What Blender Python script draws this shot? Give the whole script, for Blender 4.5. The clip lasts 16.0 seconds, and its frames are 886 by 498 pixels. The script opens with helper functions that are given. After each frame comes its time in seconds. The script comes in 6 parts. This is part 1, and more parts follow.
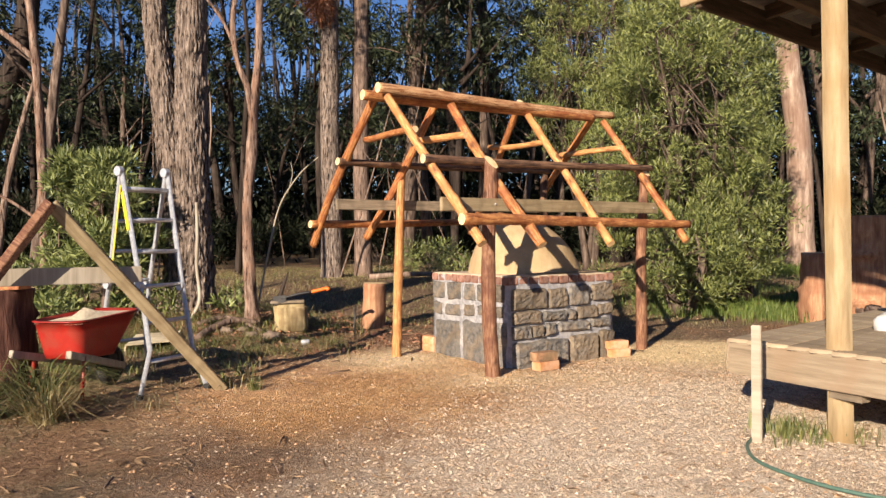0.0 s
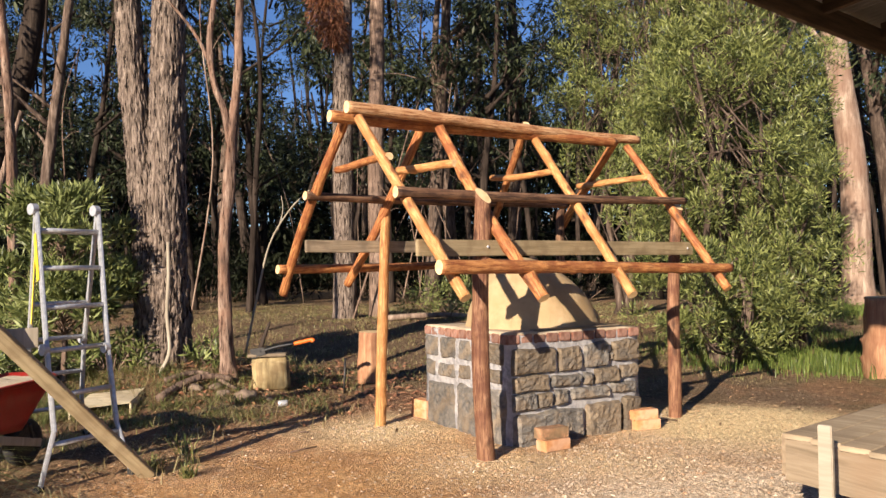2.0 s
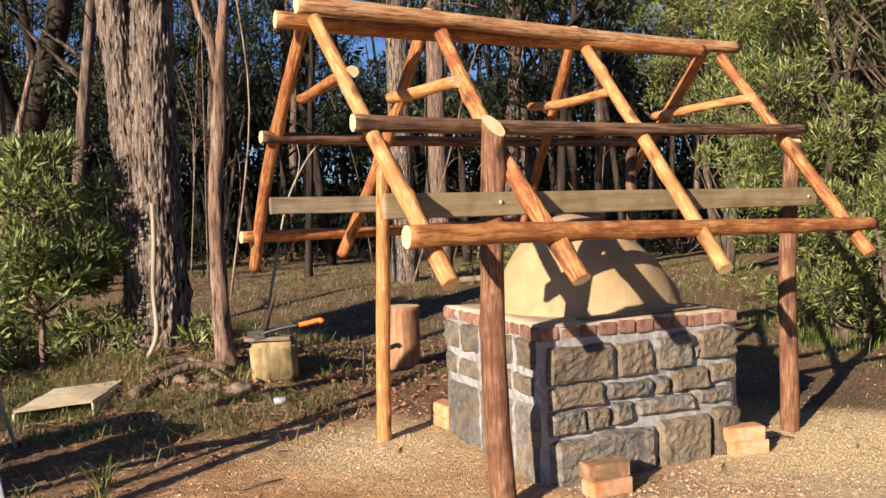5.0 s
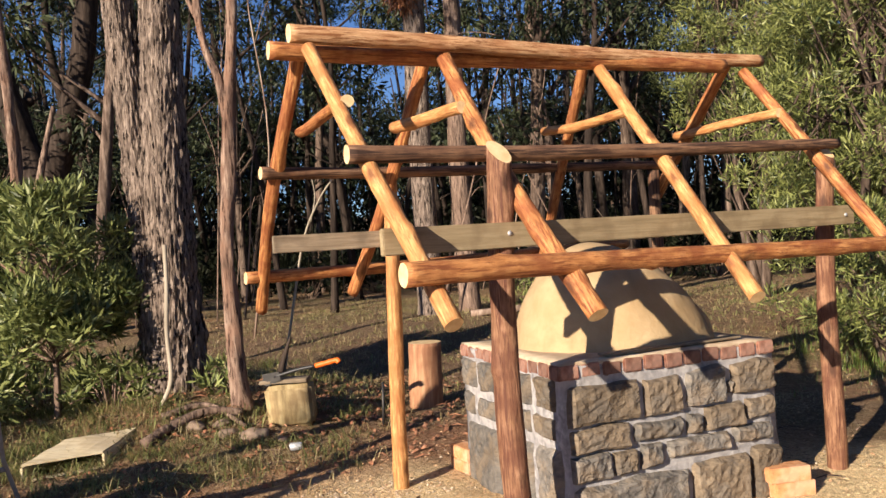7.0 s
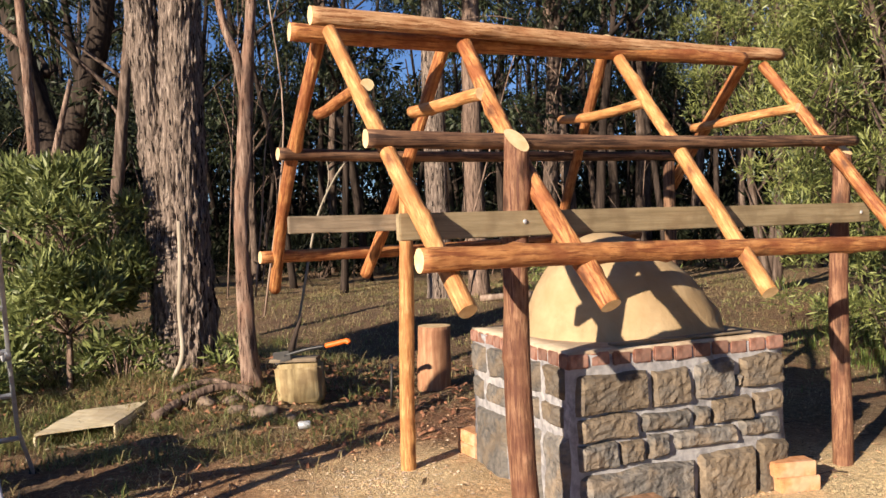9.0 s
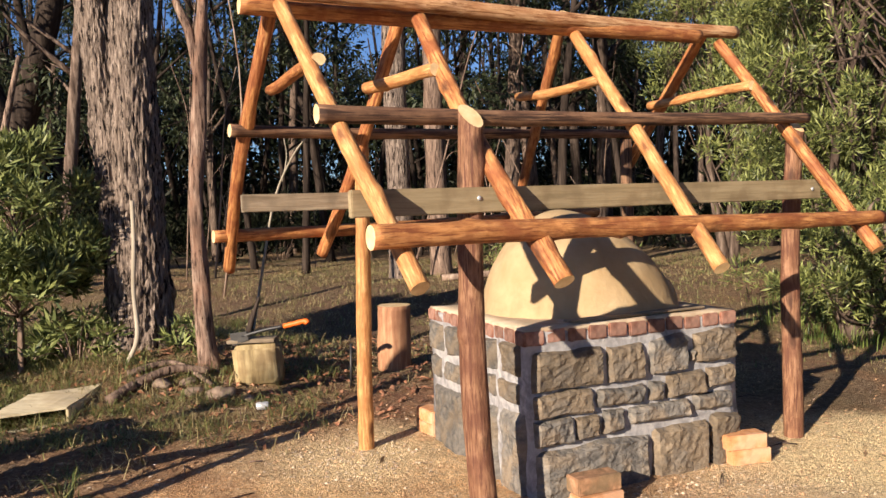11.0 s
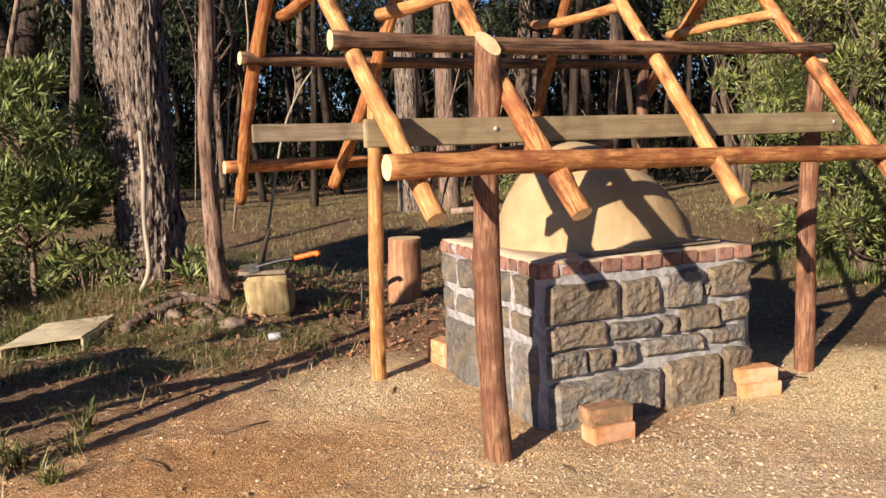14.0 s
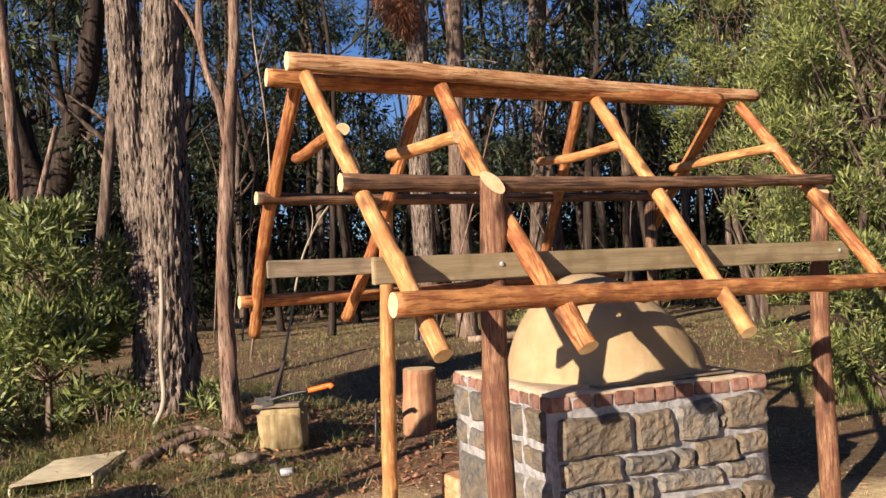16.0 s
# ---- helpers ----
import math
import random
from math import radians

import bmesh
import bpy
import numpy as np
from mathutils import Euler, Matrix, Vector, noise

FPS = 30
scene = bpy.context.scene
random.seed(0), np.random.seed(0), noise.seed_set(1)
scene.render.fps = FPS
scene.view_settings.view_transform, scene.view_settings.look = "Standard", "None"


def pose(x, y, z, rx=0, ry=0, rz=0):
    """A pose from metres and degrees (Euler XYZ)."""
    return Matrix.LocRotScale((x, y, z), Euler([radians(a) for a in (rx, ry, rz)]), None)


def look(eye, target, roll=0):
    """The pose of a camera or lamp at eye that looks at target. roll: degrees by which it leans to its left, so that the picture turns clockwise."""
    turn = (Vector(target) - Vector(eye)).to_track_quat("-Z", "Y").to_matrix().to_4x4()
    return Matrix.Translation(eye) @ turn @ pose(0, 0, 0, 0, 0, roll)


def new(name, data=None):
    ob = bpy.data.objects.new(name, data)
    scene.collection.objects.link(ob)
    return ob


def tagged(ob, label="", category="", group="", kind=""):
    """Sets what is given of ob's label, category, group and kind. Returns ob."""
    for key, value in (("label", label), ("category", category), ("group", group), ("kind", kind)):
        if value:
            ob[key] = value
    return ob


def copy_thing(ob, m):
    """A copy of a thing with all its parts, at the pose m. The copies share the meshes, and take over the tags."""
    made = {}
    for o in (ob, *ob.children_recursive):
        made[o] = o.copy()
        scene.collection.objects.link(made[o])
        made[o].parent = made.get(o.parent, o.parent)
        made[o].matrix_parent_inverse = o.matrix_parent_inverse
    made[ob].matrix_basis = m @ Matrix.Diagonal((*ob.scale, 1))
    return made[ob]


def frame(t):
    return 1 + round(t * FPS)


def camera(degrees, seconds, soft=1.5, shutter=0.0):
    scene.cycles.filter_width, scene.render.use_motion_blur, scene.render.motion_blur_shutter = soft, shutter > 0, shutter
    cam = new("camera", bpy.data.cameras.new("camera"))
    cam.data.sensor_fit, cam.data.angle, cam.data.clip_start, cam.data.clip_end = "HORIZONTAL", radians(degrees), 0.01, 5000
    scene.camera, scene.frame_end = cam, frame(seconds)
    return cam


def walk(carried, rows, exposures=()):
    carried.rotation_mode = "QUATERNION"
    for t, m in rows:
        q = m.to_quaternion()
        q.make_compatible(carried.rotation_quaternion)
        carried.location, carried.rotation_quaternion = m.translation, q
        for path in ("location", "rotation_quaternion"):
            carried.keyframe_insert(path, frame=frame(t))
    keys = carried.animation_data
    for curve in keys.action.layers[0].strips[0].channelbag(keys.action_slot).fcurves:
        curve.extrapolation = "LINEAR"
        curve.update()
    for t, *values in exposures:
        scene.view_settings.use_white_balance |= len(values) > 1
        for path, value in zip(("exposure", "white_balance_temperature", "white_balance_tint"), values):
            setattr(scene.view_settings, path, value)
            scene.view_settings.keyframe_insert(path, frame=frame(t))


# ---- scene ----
cam = camera(57.4, 16.0)
PATH = [
    (0, (0.256, 0.02, 1.171), (0.17, 2.018, 1.14), -0.7),
    (0.5, (0.348, 0.347, 1.227), (0.352, 2.347, 1.226), 0.4),
    (1, (0.51, 0.634, 1.24), (0.383, 2.629, 1.266), -0.5),
    (1.5, (0.61, 0.944, 1.253), (0.361, 2.927, 1.301), -0.2),
    (2, (0.612, 1.263, 1.295), (0.425, 3.254, 1.342), -0.8),
    (2.5, (0.662, 1.585, 1.262), (0.414, 3.57, 1.258), -1.8),
    (3, (0.755, 1.877, 1.281), (0.399, 3.845, 1.224), -0.9),
    (3.5, (0.763, 2.192, 1.312), (0.47, 4.169, 1.239), 0.1),
    (4, (0.788, 2.49, 1.301), (0.553, 4.475, 1.232), 0.0),
    (4.5, (0.868, 2.826, 1.336), (0.509, 4.792, 1.256), -0.0),
    (7, (0.98, 3.343, 1.362), (0.48, 5.279, 1.376), -3.9),
    (7.5, (0.978, 3.329, 1.363), (0.463, 5.261, 1.335), -3.1),
    (8, (0.964, 3.309, 1.378), (0.435, 5.237, 1.369), -2.2),
    (10.5, (0.968, 3.344, 1.363), (0.471, 5.28, 1.292), -2.1),
    (11, (0.998, 3.355, 1.359), (0.557, 5.304, 1.281), -2.4),
    (11.5, (0.991, 3.367, 1.359), (0.586, 5.323, 1.264), -2.3),
    (12, (0.969, 3.375, 1.35), (0.512, 5.317, 1.202), -3.0),
    (12.5, (0.961, 3.368, 1.351), (0.469, 5.297, 1.156), -3.1),
    (13, (0.968, 3.374, 1.343), (0.491, 5.303, 1.118), -2.9),
    (13.5, (0.964, 3.372, 1.344), (0.504, 5.304, 1.108), -2.5),
    (14, (0.957, 3.38, 1.347), (0.496, 5.311, 1.108), -2.1),
    (14.5, (0.964, 3.381, 1.349), (0.501, 5.313, 1.121), -2.3),
    (15, (0.978, 3.366, 1.354), (0.512, 5.303, 1.177), -2.8),
    (15.5, (0.991, 3.348, 1.361), (0.519, 5.291, 1.312), -3.1),
    (16, (1.016, 3.349, 1.383), (0.518, 5.285, 1.456), -2.8),
]
walk(cam, [(t, look(eye, target, roll)) for t, eye, target, roll in PATH])

# ---- light ----
SUN_TO = Vector((0.388, 0.922, -0.350)).normalized()      # the way the sunlight travels
world = bpy.data.worlds.new("sky")
scene.world = world
world.use_nodes = True
wn = world.node_tree.nodes
sky = wn.new("ShaderNodeTexSky")
sky.sky_type, sky.sun_disc = "NISHITA", False
sky.air_density, sky.dust_density, sky.ozone_density = 1.1, 0.1, 3.0
sky.sun_elevation = math.asin(-SUN_TO.z)
sky.sun_rotation = math.atan2(-SUN_TO.x, -SUN_TO.y)
tint = wn.new("ShaderNodeMixRGB")
tint.blend_type = "MULTIPLY"
tint.inputs[0].default_value = 1.0
tint.inputs[2].default_value = (0.82, 1.0, 1.46, 1)
world.node_tree.links.new(sky.outputs[0], tint.inputs[1])
world.node_tree.links.new(tint.outputs[0], wn["Background"].inputs[0])
wn["Background"].inputs[1].default_value = 0.041
sun = new("sun", bpy.data.lights.new("sun", "SUN"))
sun.data.energy, sun.data.angle, sun.data.color = 5.2, radians(0.55), (1.0, 0.85, 0.68)
sun.matrix_basis = look((0, -20, 12), Vector((0, -20, 12)) + SUN_TO)
scene.view_settings.exposure = 1.0


# ---- materials ----
def material(name, rough=0.8, metal=0.0, spec=0.3):
    m = bpy.data.materials.new(name)
    m.use_nodes = True
    b = m.node_tree.nodes["Principled BSDF"]
    b.inputs["Roughness"].default_value = rough
    b.inputs["Metallic"].default_value = metal
    b.inputs["Specular IOR Level"].default_value = spec
    return m, m.node_tree.nodes, m.node_tree.links, b


def surface(name, colours, scale=(4, 4, 4), detail=6, rough=0.8, metal=0.0, spec=0.3, bump=0.0, bump_scale=None,
            stain=None, stain_scale=1.5, stain_amount=0.5, vary=0.0, island=0.0, coords="Object", distortion=0.3, knots=None, streak=None, streak_scale=(46, 46, 1.7), streak_at=(0.50, 0.58)):
    """A procedural surface: a ramp of colours over stretched noise, stains at a larger scale, relief, variation by piece."""
    m, n, l, b = material(name, rough, metal, spec)
    tc = n.new("ShaderNodeTexCoord")
    src = tc.outputs[coords]
    mp = n.new("ShaderNodeMapping")
    mp.inputs["Scale"].default_value = scale
    l.new(src, mp.inputs[0])
    no = n.new("ShaderNodeTexNoise")
    no.inputs["Scale"].default_value = 1.0
    no.inputs["Detail"].default_value = detail
    no.inputs["Roughness"].default_value = 0.65
    no.inputs["Distortion"].default_value = distortion
    l.new(mp.outputs[0], no.inputs["Vector"])
    ramp = n.new("ShaderNodeValToRGB")
    el = ramp.color_ramp.elements
    k = len(colours)
    lo, hi = 0.30, 0.70
    for i, c in enumerate(colours):
        p = lo + (hi - lo) * i / max(1, k - 1)
        e = el[i] if i < 2 else el.new(p)
        e.position, e.color = p, (*c, 1)
    l.new(no.outputs[0], ramp.inputs[0])
    colour = ramp.outputs[0]
    if stain:
        n2 = n.new("ShaderNodeTexNoise")
        n2.inputs["Scale"].default_value = stain_scale
        n2.inputs["Detail"].default_value = 5
        l.new(src, n2.inputs["Vector"])
        r2 = n.new("ShaderNodeValToRGB")
        r2.color_ramp.elements[0].position, r2.color_ramp.elements[1].position = 0.46, 0.60
        l.new(n2.outputs[0], r2.inputs[0])
        mul = n.new("ShaderNodeMath")
        mul.operation = "MULTIPLY"
        mul.inputs[1].default_value = stain_amount
        l.new(r2.outputs[0], mul.inputs[0])
        mx = n.new("ShaderNodeMixRGB")
        mx.inputs[2].default_value = (*stain, 1)
        l.new(mul.outputs[0], mx.inputs[0])
        l.new(colour, mx.inputs[1])
        colour = mx.outputs[0]
    if streak:
        m4 = n.new("ShaderNodeMapping")
        m4.inputs["Scale"].default_value = streak_scale
        m4.inputs["Location"].default_value = (3.1, 7.7, 1.3)
        l.new(src, m4.inputs[0])
        n4 = n.new("ShaderNodeTexNoise")
        n4.inputs["Scale"].default_value, n4.inputs["Detail"].default_value, n4.inputs["Roughness"].default_value = 1.0, 7, 0.7
        l.new(m4.outputs[0], n4.inputs["Vector"])
        r4 = n.new("ShaderNodeValToRGB")
        r4.color_ramp.elements[0].position, r4.color_ramp.elements[1].position = streak_at
        l.new(n4.outputs[0], r4.inputs[0])
        x4 = n.new("ShaderNodeMixRGB")
        x4.inputs[2].default_value = (*streak, 1)
        l.new(r4.outputs[0], x4.inputs[0])
        l.new(colour, x4.inputs[1])
        colour = x4.outputs[0]
    if knots:
        m5 = n.new("ShaderNodeMapping")
        m5.inputs["Scale"].default_value = (9, 9, 4.5)
        l.new(src, m5.inputs[0])
        v5 = n.new("ShaderNodeTexVoronoi")
        v5.inputs["Scale"].default_value = 1.0
        n5 = n.new("ShaderNodeTexNoise")
        n5.inputs["Scale"].default_value, n5.inputs["Detail"].default_value = 5.0, 4
        l.new(m5.outputs[0], n5.inputs["Vector"])
        a5 = n.new("ShaderNodeMixRGB")
        a5.blend_type = "ADD"
        a5.inputs[0].default_value = 0.35
        l.new(m5.outputs[0], a5.inputs[1])
        l.new(n5.outputs["Color"], a5.inputs[2])
        l.new(a5.outputs[0], v5.inputs["Vector"])
        r5 = n.new("ShaderNodeValToRGB")
        r5.color_ramp.elements[0].position, r5.color_ramp.elements[1].position = 0.10, 0.27
        r5.color_ramp.elements[0].color, r5.color_ramp.elements[1].color = (0.85, 0.85, 0.85, 1), (0, 0, 0, 1)
        l.new(v5.outputs["Distance"], r5.inputs[0])
        x5 = n.new("ShaderNodeMixRGB")
        x5.inputs[2].default_value = (*knots, 1)
        l.new(r5.outputs[0], x5.inputs[0])
        l.new(colour, x5.inputs[1])
        colour = x5.outputs[0]
    if vary or island:
        info = n.new("ShaderNodeObjectInfo") if vary else n.new("ShaderNodeNewGeometry")
        rnd = info.outputs["Random"] if vary else info.outputs["Random Per Island"]
        mr = n.new("ShaderNodeMapRange")
        a = vary or island
        mr.inputs[3].default_value, mr.inputs[4].default_value = 1 - a, 1 + a
        l.new(rnd, mr.inputs[0])
        hs = n.new("ShaderNodeHueSaturation")
        l.new(mr.outputs[0], hs.inputs["Value"])
        l.new(colour, hs.inputs["Color"])
        colour = hs.outputs[0]
    l.new(colour, b.inputs["Base Color"])
    if bump:
        bp = n.new("ShaderNodeBump")
        bp.inputs["Strength"].default_value = 0.9
        bp.inputs["Distance"].default_value = bump
        hsrc = no.outputs[0]
        if bump_scale:
            m3 = n.new("ShaderNodeMapping")
            m3.inputs["Scale"].default_value = bump_scale
            l.new(src, m3.inputs[0])
            n3 = n.new("ShaderNodeTexNoise")
            n3.inputs["Scale"].default_value = 1.0
            n3.inputs["Detail"].default_value = 8
            n3.inputs["Distortion"].default_value = 0.4
            l.new(m3.outputs[0], n3.inputs["Vector"])
            hsrc = n3.outputs[0]
        l.new(hsrc, bp.inputs["Height"])
        l.new(bp.outputs[0], b.inputs["Normal"])
    return m


def leaf_material(name, dark, light, rough=0.45, spec=0.35):
    m, n, l, b = material(name, rough, 0.0, spec)
    g = n.new("ShaderNodeNewGeometry")
    r = n.new("ShaderNodeValToRGB")
    r.color_ramp.elements[0].color, r.color_ramp.elements[1].color = (*dark, 1), (*light, 1)
    l.new(g.outputs["Random Per Island"], r.inputs[0])
    l.new(r.outputs[0], b.inputs["Base Color"])
    tr = n.new("ShaderNodeBsdfTranslucent")
    l.new(r.outputs[0], tr.inputs[0])
    mix = n.new("ShaderNodeMixShader")
    mix.inputs[0].default_value = 0.22
    l.new(b.outputs[0], mix.inputs[1])
    l.new(tr.outputs[0], mix.inputs[2])
    l.new(mix.outputs[0], n["Material Output"].inputs[0])
    return m


def ground_material():
    """Orange clay in the yard, pale gravel by the deck, grass and litter further out, sawdust at the posts."""
    m, n, l, b = material("yard_ground", 0.95, 0, 0.15)
    geo = n.new("ShaderNodeNewGeometry")

    def noise_at(scale, detail=6, dist=0.0, rough=0.6):
        k = n.new("ShaderNodeTexNoise")
        k.inputs["Scale"].default_value, k.inputs["Detail"].default_value = scale, detail
        k.inputs["Distortion"].default_value, k.inputs["Roughness"].default_value = dist, rough
        l.new(geo.outputs["Position"], k.inputs["Vector"])
        return k.outputs[0]

    def ramp(src, *stops):
        r = n.new("ShaderNodeValToRGB")
        for i, (p, c) in enumerate(stops):
            e = r.color_ramp.elements[i] if i < 2 else r.color_ramp.elements.new(p)
            e.position, e.color = p, (*c, 1) if len(c) == 3 else c
        l.new(src, r.inputs[0])
        return r.outputs[0]

    def math_(op, a, c):
        k = n.new("ShaderNodeMath")
        k.operation = op
        for i, x in enumerate((a, c)):
            if isinstance(x, (int, float)):
                k.inputs[i].default_value = x
            else:
                l.new(x, k.inputs[i])
        return k.outputs[0]

    def mix(f, a, c):
        k = n.new("ShaderNodeMixRGB")
        l.new(f, k.inputs[0])
        l.new(a, k.inputs[1])
        l.new(c, k.inputs[2])
        return k.outputs[0]

    def spot(x, y, r, soft, wobble=0.5):
        """1 inside a ragged disc, 0 outside."""
        d = n.new("ShaderNodeVectorMath")
        d.operation = "DISTANCE"
        sep = n.new("ShaderNodeSeparateXYZ")
        l.new(geo.outputs["Position"], sep.inputs[0])
        cmb = n.new("ShaderNodeCombineXYZ")
        l.new(sep.outputs[0], cmb.inputs[0])
        l.new(sep.outputs[1], cmb.inputs[1])
        l.new(cmb.outputs[0], d.inputs[0])
        d.inputs[1].default_value = (x, y, 0)
        w = math_("MULTIPLY", math_("SUBTRACT", noise_at(1.4, 6), 0.5), wobble * 4)
        e = math_("ADD", d.outputs["Value"], w)
        mr = n.new("ShaderNodeMapRange")
        mr.inputs[1].default_value, mr.inputs[2].default_value = r - soft, r + soft
        mr.inputs[3].default_value, mr.inputs[4].default_value = 1, 0
        l.new(e, mr.inputs[0])
        return mr.outputs[0]

    fine, mid = noise_at(60, 5, 0, 0.7), noise_at(6, 8, 0.4, 0.7)
    clay = mix(ramp(fine, (0.4, (0, 0, 0)), (0.66, (1, 1, 1))), ramp(mid, (0.32, (0.42, 0.205, 0.09)), (0.50, (0.74, 0.40, 0.175)), (0.68, (0.86, 0.60, 0.35))),
               ramp(noise_at(14), (0.3, (0.50, 0.30, 0.16)), (0.7, (0.80, 0.58, 0.37))))
    litter = mix(ramp(noise_at(0.9, 7), (0.42, (0, 0, 0)), (0.60, (1, 1, 1))),
                 ramp(noise_at(16, 8, 0.6), (0.3, (0.075, 0.045, 0.028)), (0.5, (0.25, 0.155, 0.085)), (0.72, (0.48, 0.35, 0.215))),
                 ramp(noise_at(30, 6), (0.35, (0.10, 0.088, 0.040)), (0.7, (0.34, 0.265, 0.13))))
    pebble = math_("ADD", math_("MULTIPLY", noise_at(52, 4, 1.2, 0.75), 0.62), math_("MULTIPLY", noise_at(7.5, 5, 0.6, 0.7), 0.38))
    gravel = mix(ramp(mid, (0.5, (0, 0, 0)), (0.75, (0.6, 0.6, 0.6))), ramp(pebble, (0.36, (0.40, 0.28, 0.185)), (0.49, (0.80, 0.64, 0.47)), (0.61, (0.97, 0.88, 0.74))), clay)
    dust = ramp(fine, (0.35, (0.74, 0.53, 0.28)), (0.62, (0.96, 0.80, 0.50)))
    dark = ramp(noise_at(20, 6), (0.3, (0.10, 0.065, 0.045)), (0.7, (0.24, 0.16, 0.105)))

    yard = spot(0.6, 6.3, 2.9, 0.5)
    gravel_mask = math_("MAXIMUM", math_("MAXIMUM", spot(2.4, 4.2, 2.6, 0.6), spot(1.35, 2.1, 2.35, 0.8)), math_("MULTIPLY", spot(2.2, 7.4, 0.9, 0.5), 0.5))
    colour = mix(yard, litter, clay)
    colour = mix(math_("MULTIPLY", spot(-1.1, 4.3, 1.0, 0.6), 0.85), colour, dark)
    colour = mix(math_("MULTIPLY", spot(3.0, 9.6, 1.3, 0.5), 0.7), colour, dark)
    # dark litter plus painted shade of the ladder, wheelbarrow and truss
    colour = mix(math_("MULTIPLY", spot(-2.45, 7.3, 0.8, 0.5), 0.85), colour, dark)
    rust = ramp(noise_at(26, 6), (0.3, (0.12, 0.05, 0.03)), (0.7, (0.40, 0.19, 0.11)))
    colour = mix(math_("MULTIPLY", spot(-0.5, 8.9, 1.0, 0.5), 0.8), colour, rust)
    colour = mix(gravel_mask, colour, gravel)
    bits = n.new("ShaderNodeTexVoronoi")
    bits.inputs["Scale"].default_value = 110
    l.new(geo.outputs["Position"], bits.inputs["Vector"])
    sepc = n.new("ShaderNodeSeparateColor")
    l.new(bits.outputs["Color"], sepc.inputs[0])
    pale = ramp(sepc.outputs[0], (0.80, (0, 0, 0)), (0.86, (0.42, 0.42, 0.42)))
    deep = ramp(sepc.outputs[1], (0.80, (0, 0, 0)), (0.88, (0.7, 0.7, 0.7)))
    clump = ramp(noise_at(2.2, 5, 0.5), (0.40, (0.15, 0.15, 0.15)), (0.62, (1, 1, 1)))
    colour = mix(math_("MULTIPLY", pale, clump), colour, ramp(fine, (0.3, (0.62, 0.47, 0.30)), (0.7, (0.85, 0.74, 0.56))))
    bare = math_("SUBTRACT", 1.0, math_("MULTIPLY", gravel_mask, 0.85))
    colour = mix(math_("MULTIPLY", bare, math_("MULTIPLY", deep, ramp(noise_at(3.1, 5), (0.4, (0.2, 0.2, 0.2)), (0.6, (1, 1, 1))))), colour, dark)
    colour = mix(math_("MULTIPLY", bare, ramp(noise_at(0.8, 6, 0.6), (0.50, (0, 0, 0)), (0.60, (0.75, 0.75, 0.75)))), colour, ramp(noise_at(18, 6), (0.3, (0.17, 0.09, 0.05)), (0.7, (0.42, 0.25, 0.14))))
    orange = mix(ramp(fine, (0.42, (0, 0, 0)), (0.62, (1, 1, 1))), ramp(mid, (0.34, (0.42, 0.20, 0.075)), (0.52, (0.66, 0.345, 0.125)), (0.70, (0.78, 0.47, 0.22))),
                 ramp(noise_at(17), (0.3, (0.46, 0.25, 0.11)), (0.7, (0.78, 0.52, 0.28))))
    for x, y, r in ((-0.25, 5.75, 0.95), (-1.0, 5.45, 0.5), (-0.6, 6.6, 0.5)):
        colour = mix(math_("MULTIPLY", spot(x, y, r, 0.45, 0.6), 0.72), colour, orange)
    for x, y, r, a in ((-0.55, 7.75, 0.55, 0.85), (2.15, 8.0, 0.75, 1.0), (0.33, 6.62, 0.40, 0.55), (2.7, 8.2, 0.6, 0.9), (1.2, 6.7, 0.5, 0.35)):
        colour = mix(math_("MULTIPLY", spot(x, y, r, 0.35, 0.18), a), colour, dust)
    # tree shade beyond the yard, painted as a broad dark patch
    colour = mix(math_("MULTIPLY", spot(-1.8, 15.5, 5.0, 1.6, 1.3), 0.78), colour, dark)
    speck = n.new("ShaderNodeMixRGB")
    speck.blend_type = "MULTIPLY"
    speck.inputs[0].default_value = 1.0
    l.new(colour, speck.inputs[1])
    l.new(ramp(math_("ADD", math_("MULTIPLY", noise_at(130, 3, 0, 0.7), 0.55), math_("MULTIPLY", noise_at(28, 5, 0.3, 0.7), 0.45)), (0.38, (0.46, 0.42, 0.38)), (0.52, (1, 1, 1)), (0.66, (1.14, 1.12, 1.08))), speck.inputs[2])
    colour = speck.outputs[0]
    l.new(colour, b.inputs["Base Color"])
    bp = n.new("ShaderNodeBump")
    bp.inputs["Strength"].default_value, bp.inputs["Distance"].default_value = 1.0, 0.03
    l.new(math_("ADD", math_("MULTIPLY", mid, 1.2), math_("MULTIPLY", fine, 0.9)), bp.inputs["Height"])
    l.new(bp.outputs[0], b.inputs["Normal"])
    return m


GROUND = ground_material()
POLE = surface("peeled_pole", [(0.22, 0.080, 0.028), (0.47, 0.205, 0.070), (0.62, 0.325, 0.130)], (52, 52, 10), 10, 0.6, spec=0.35, bump=0.010,
               stain=(0.22, 0.065, 0.024), stain_scale=6, stain_amount=0.8, vary=0.12, streak_scale=(80, 80, 6), streak=(0.20, 0.062, 0.022), knots=(0.07, 0.024, 0.012))
POLE_RED = surface("red_brown_pole", [(0.115, 0.054, 0.030), (0.235, 0.120, 0.066), (0.35, 0.198, 0.120)], (52, 52, 8), 10, 0.68, spec=0.25, bump=0.012,
                   stain=(0.11, 0.04, 0.025), stain_scale=6, stain_amount=0.7, vary=0.12, streak_scale=(80, 80, 6), streak=(0.11, 0.045, 0.028), knots=(0.055, 0.025, 0.016))
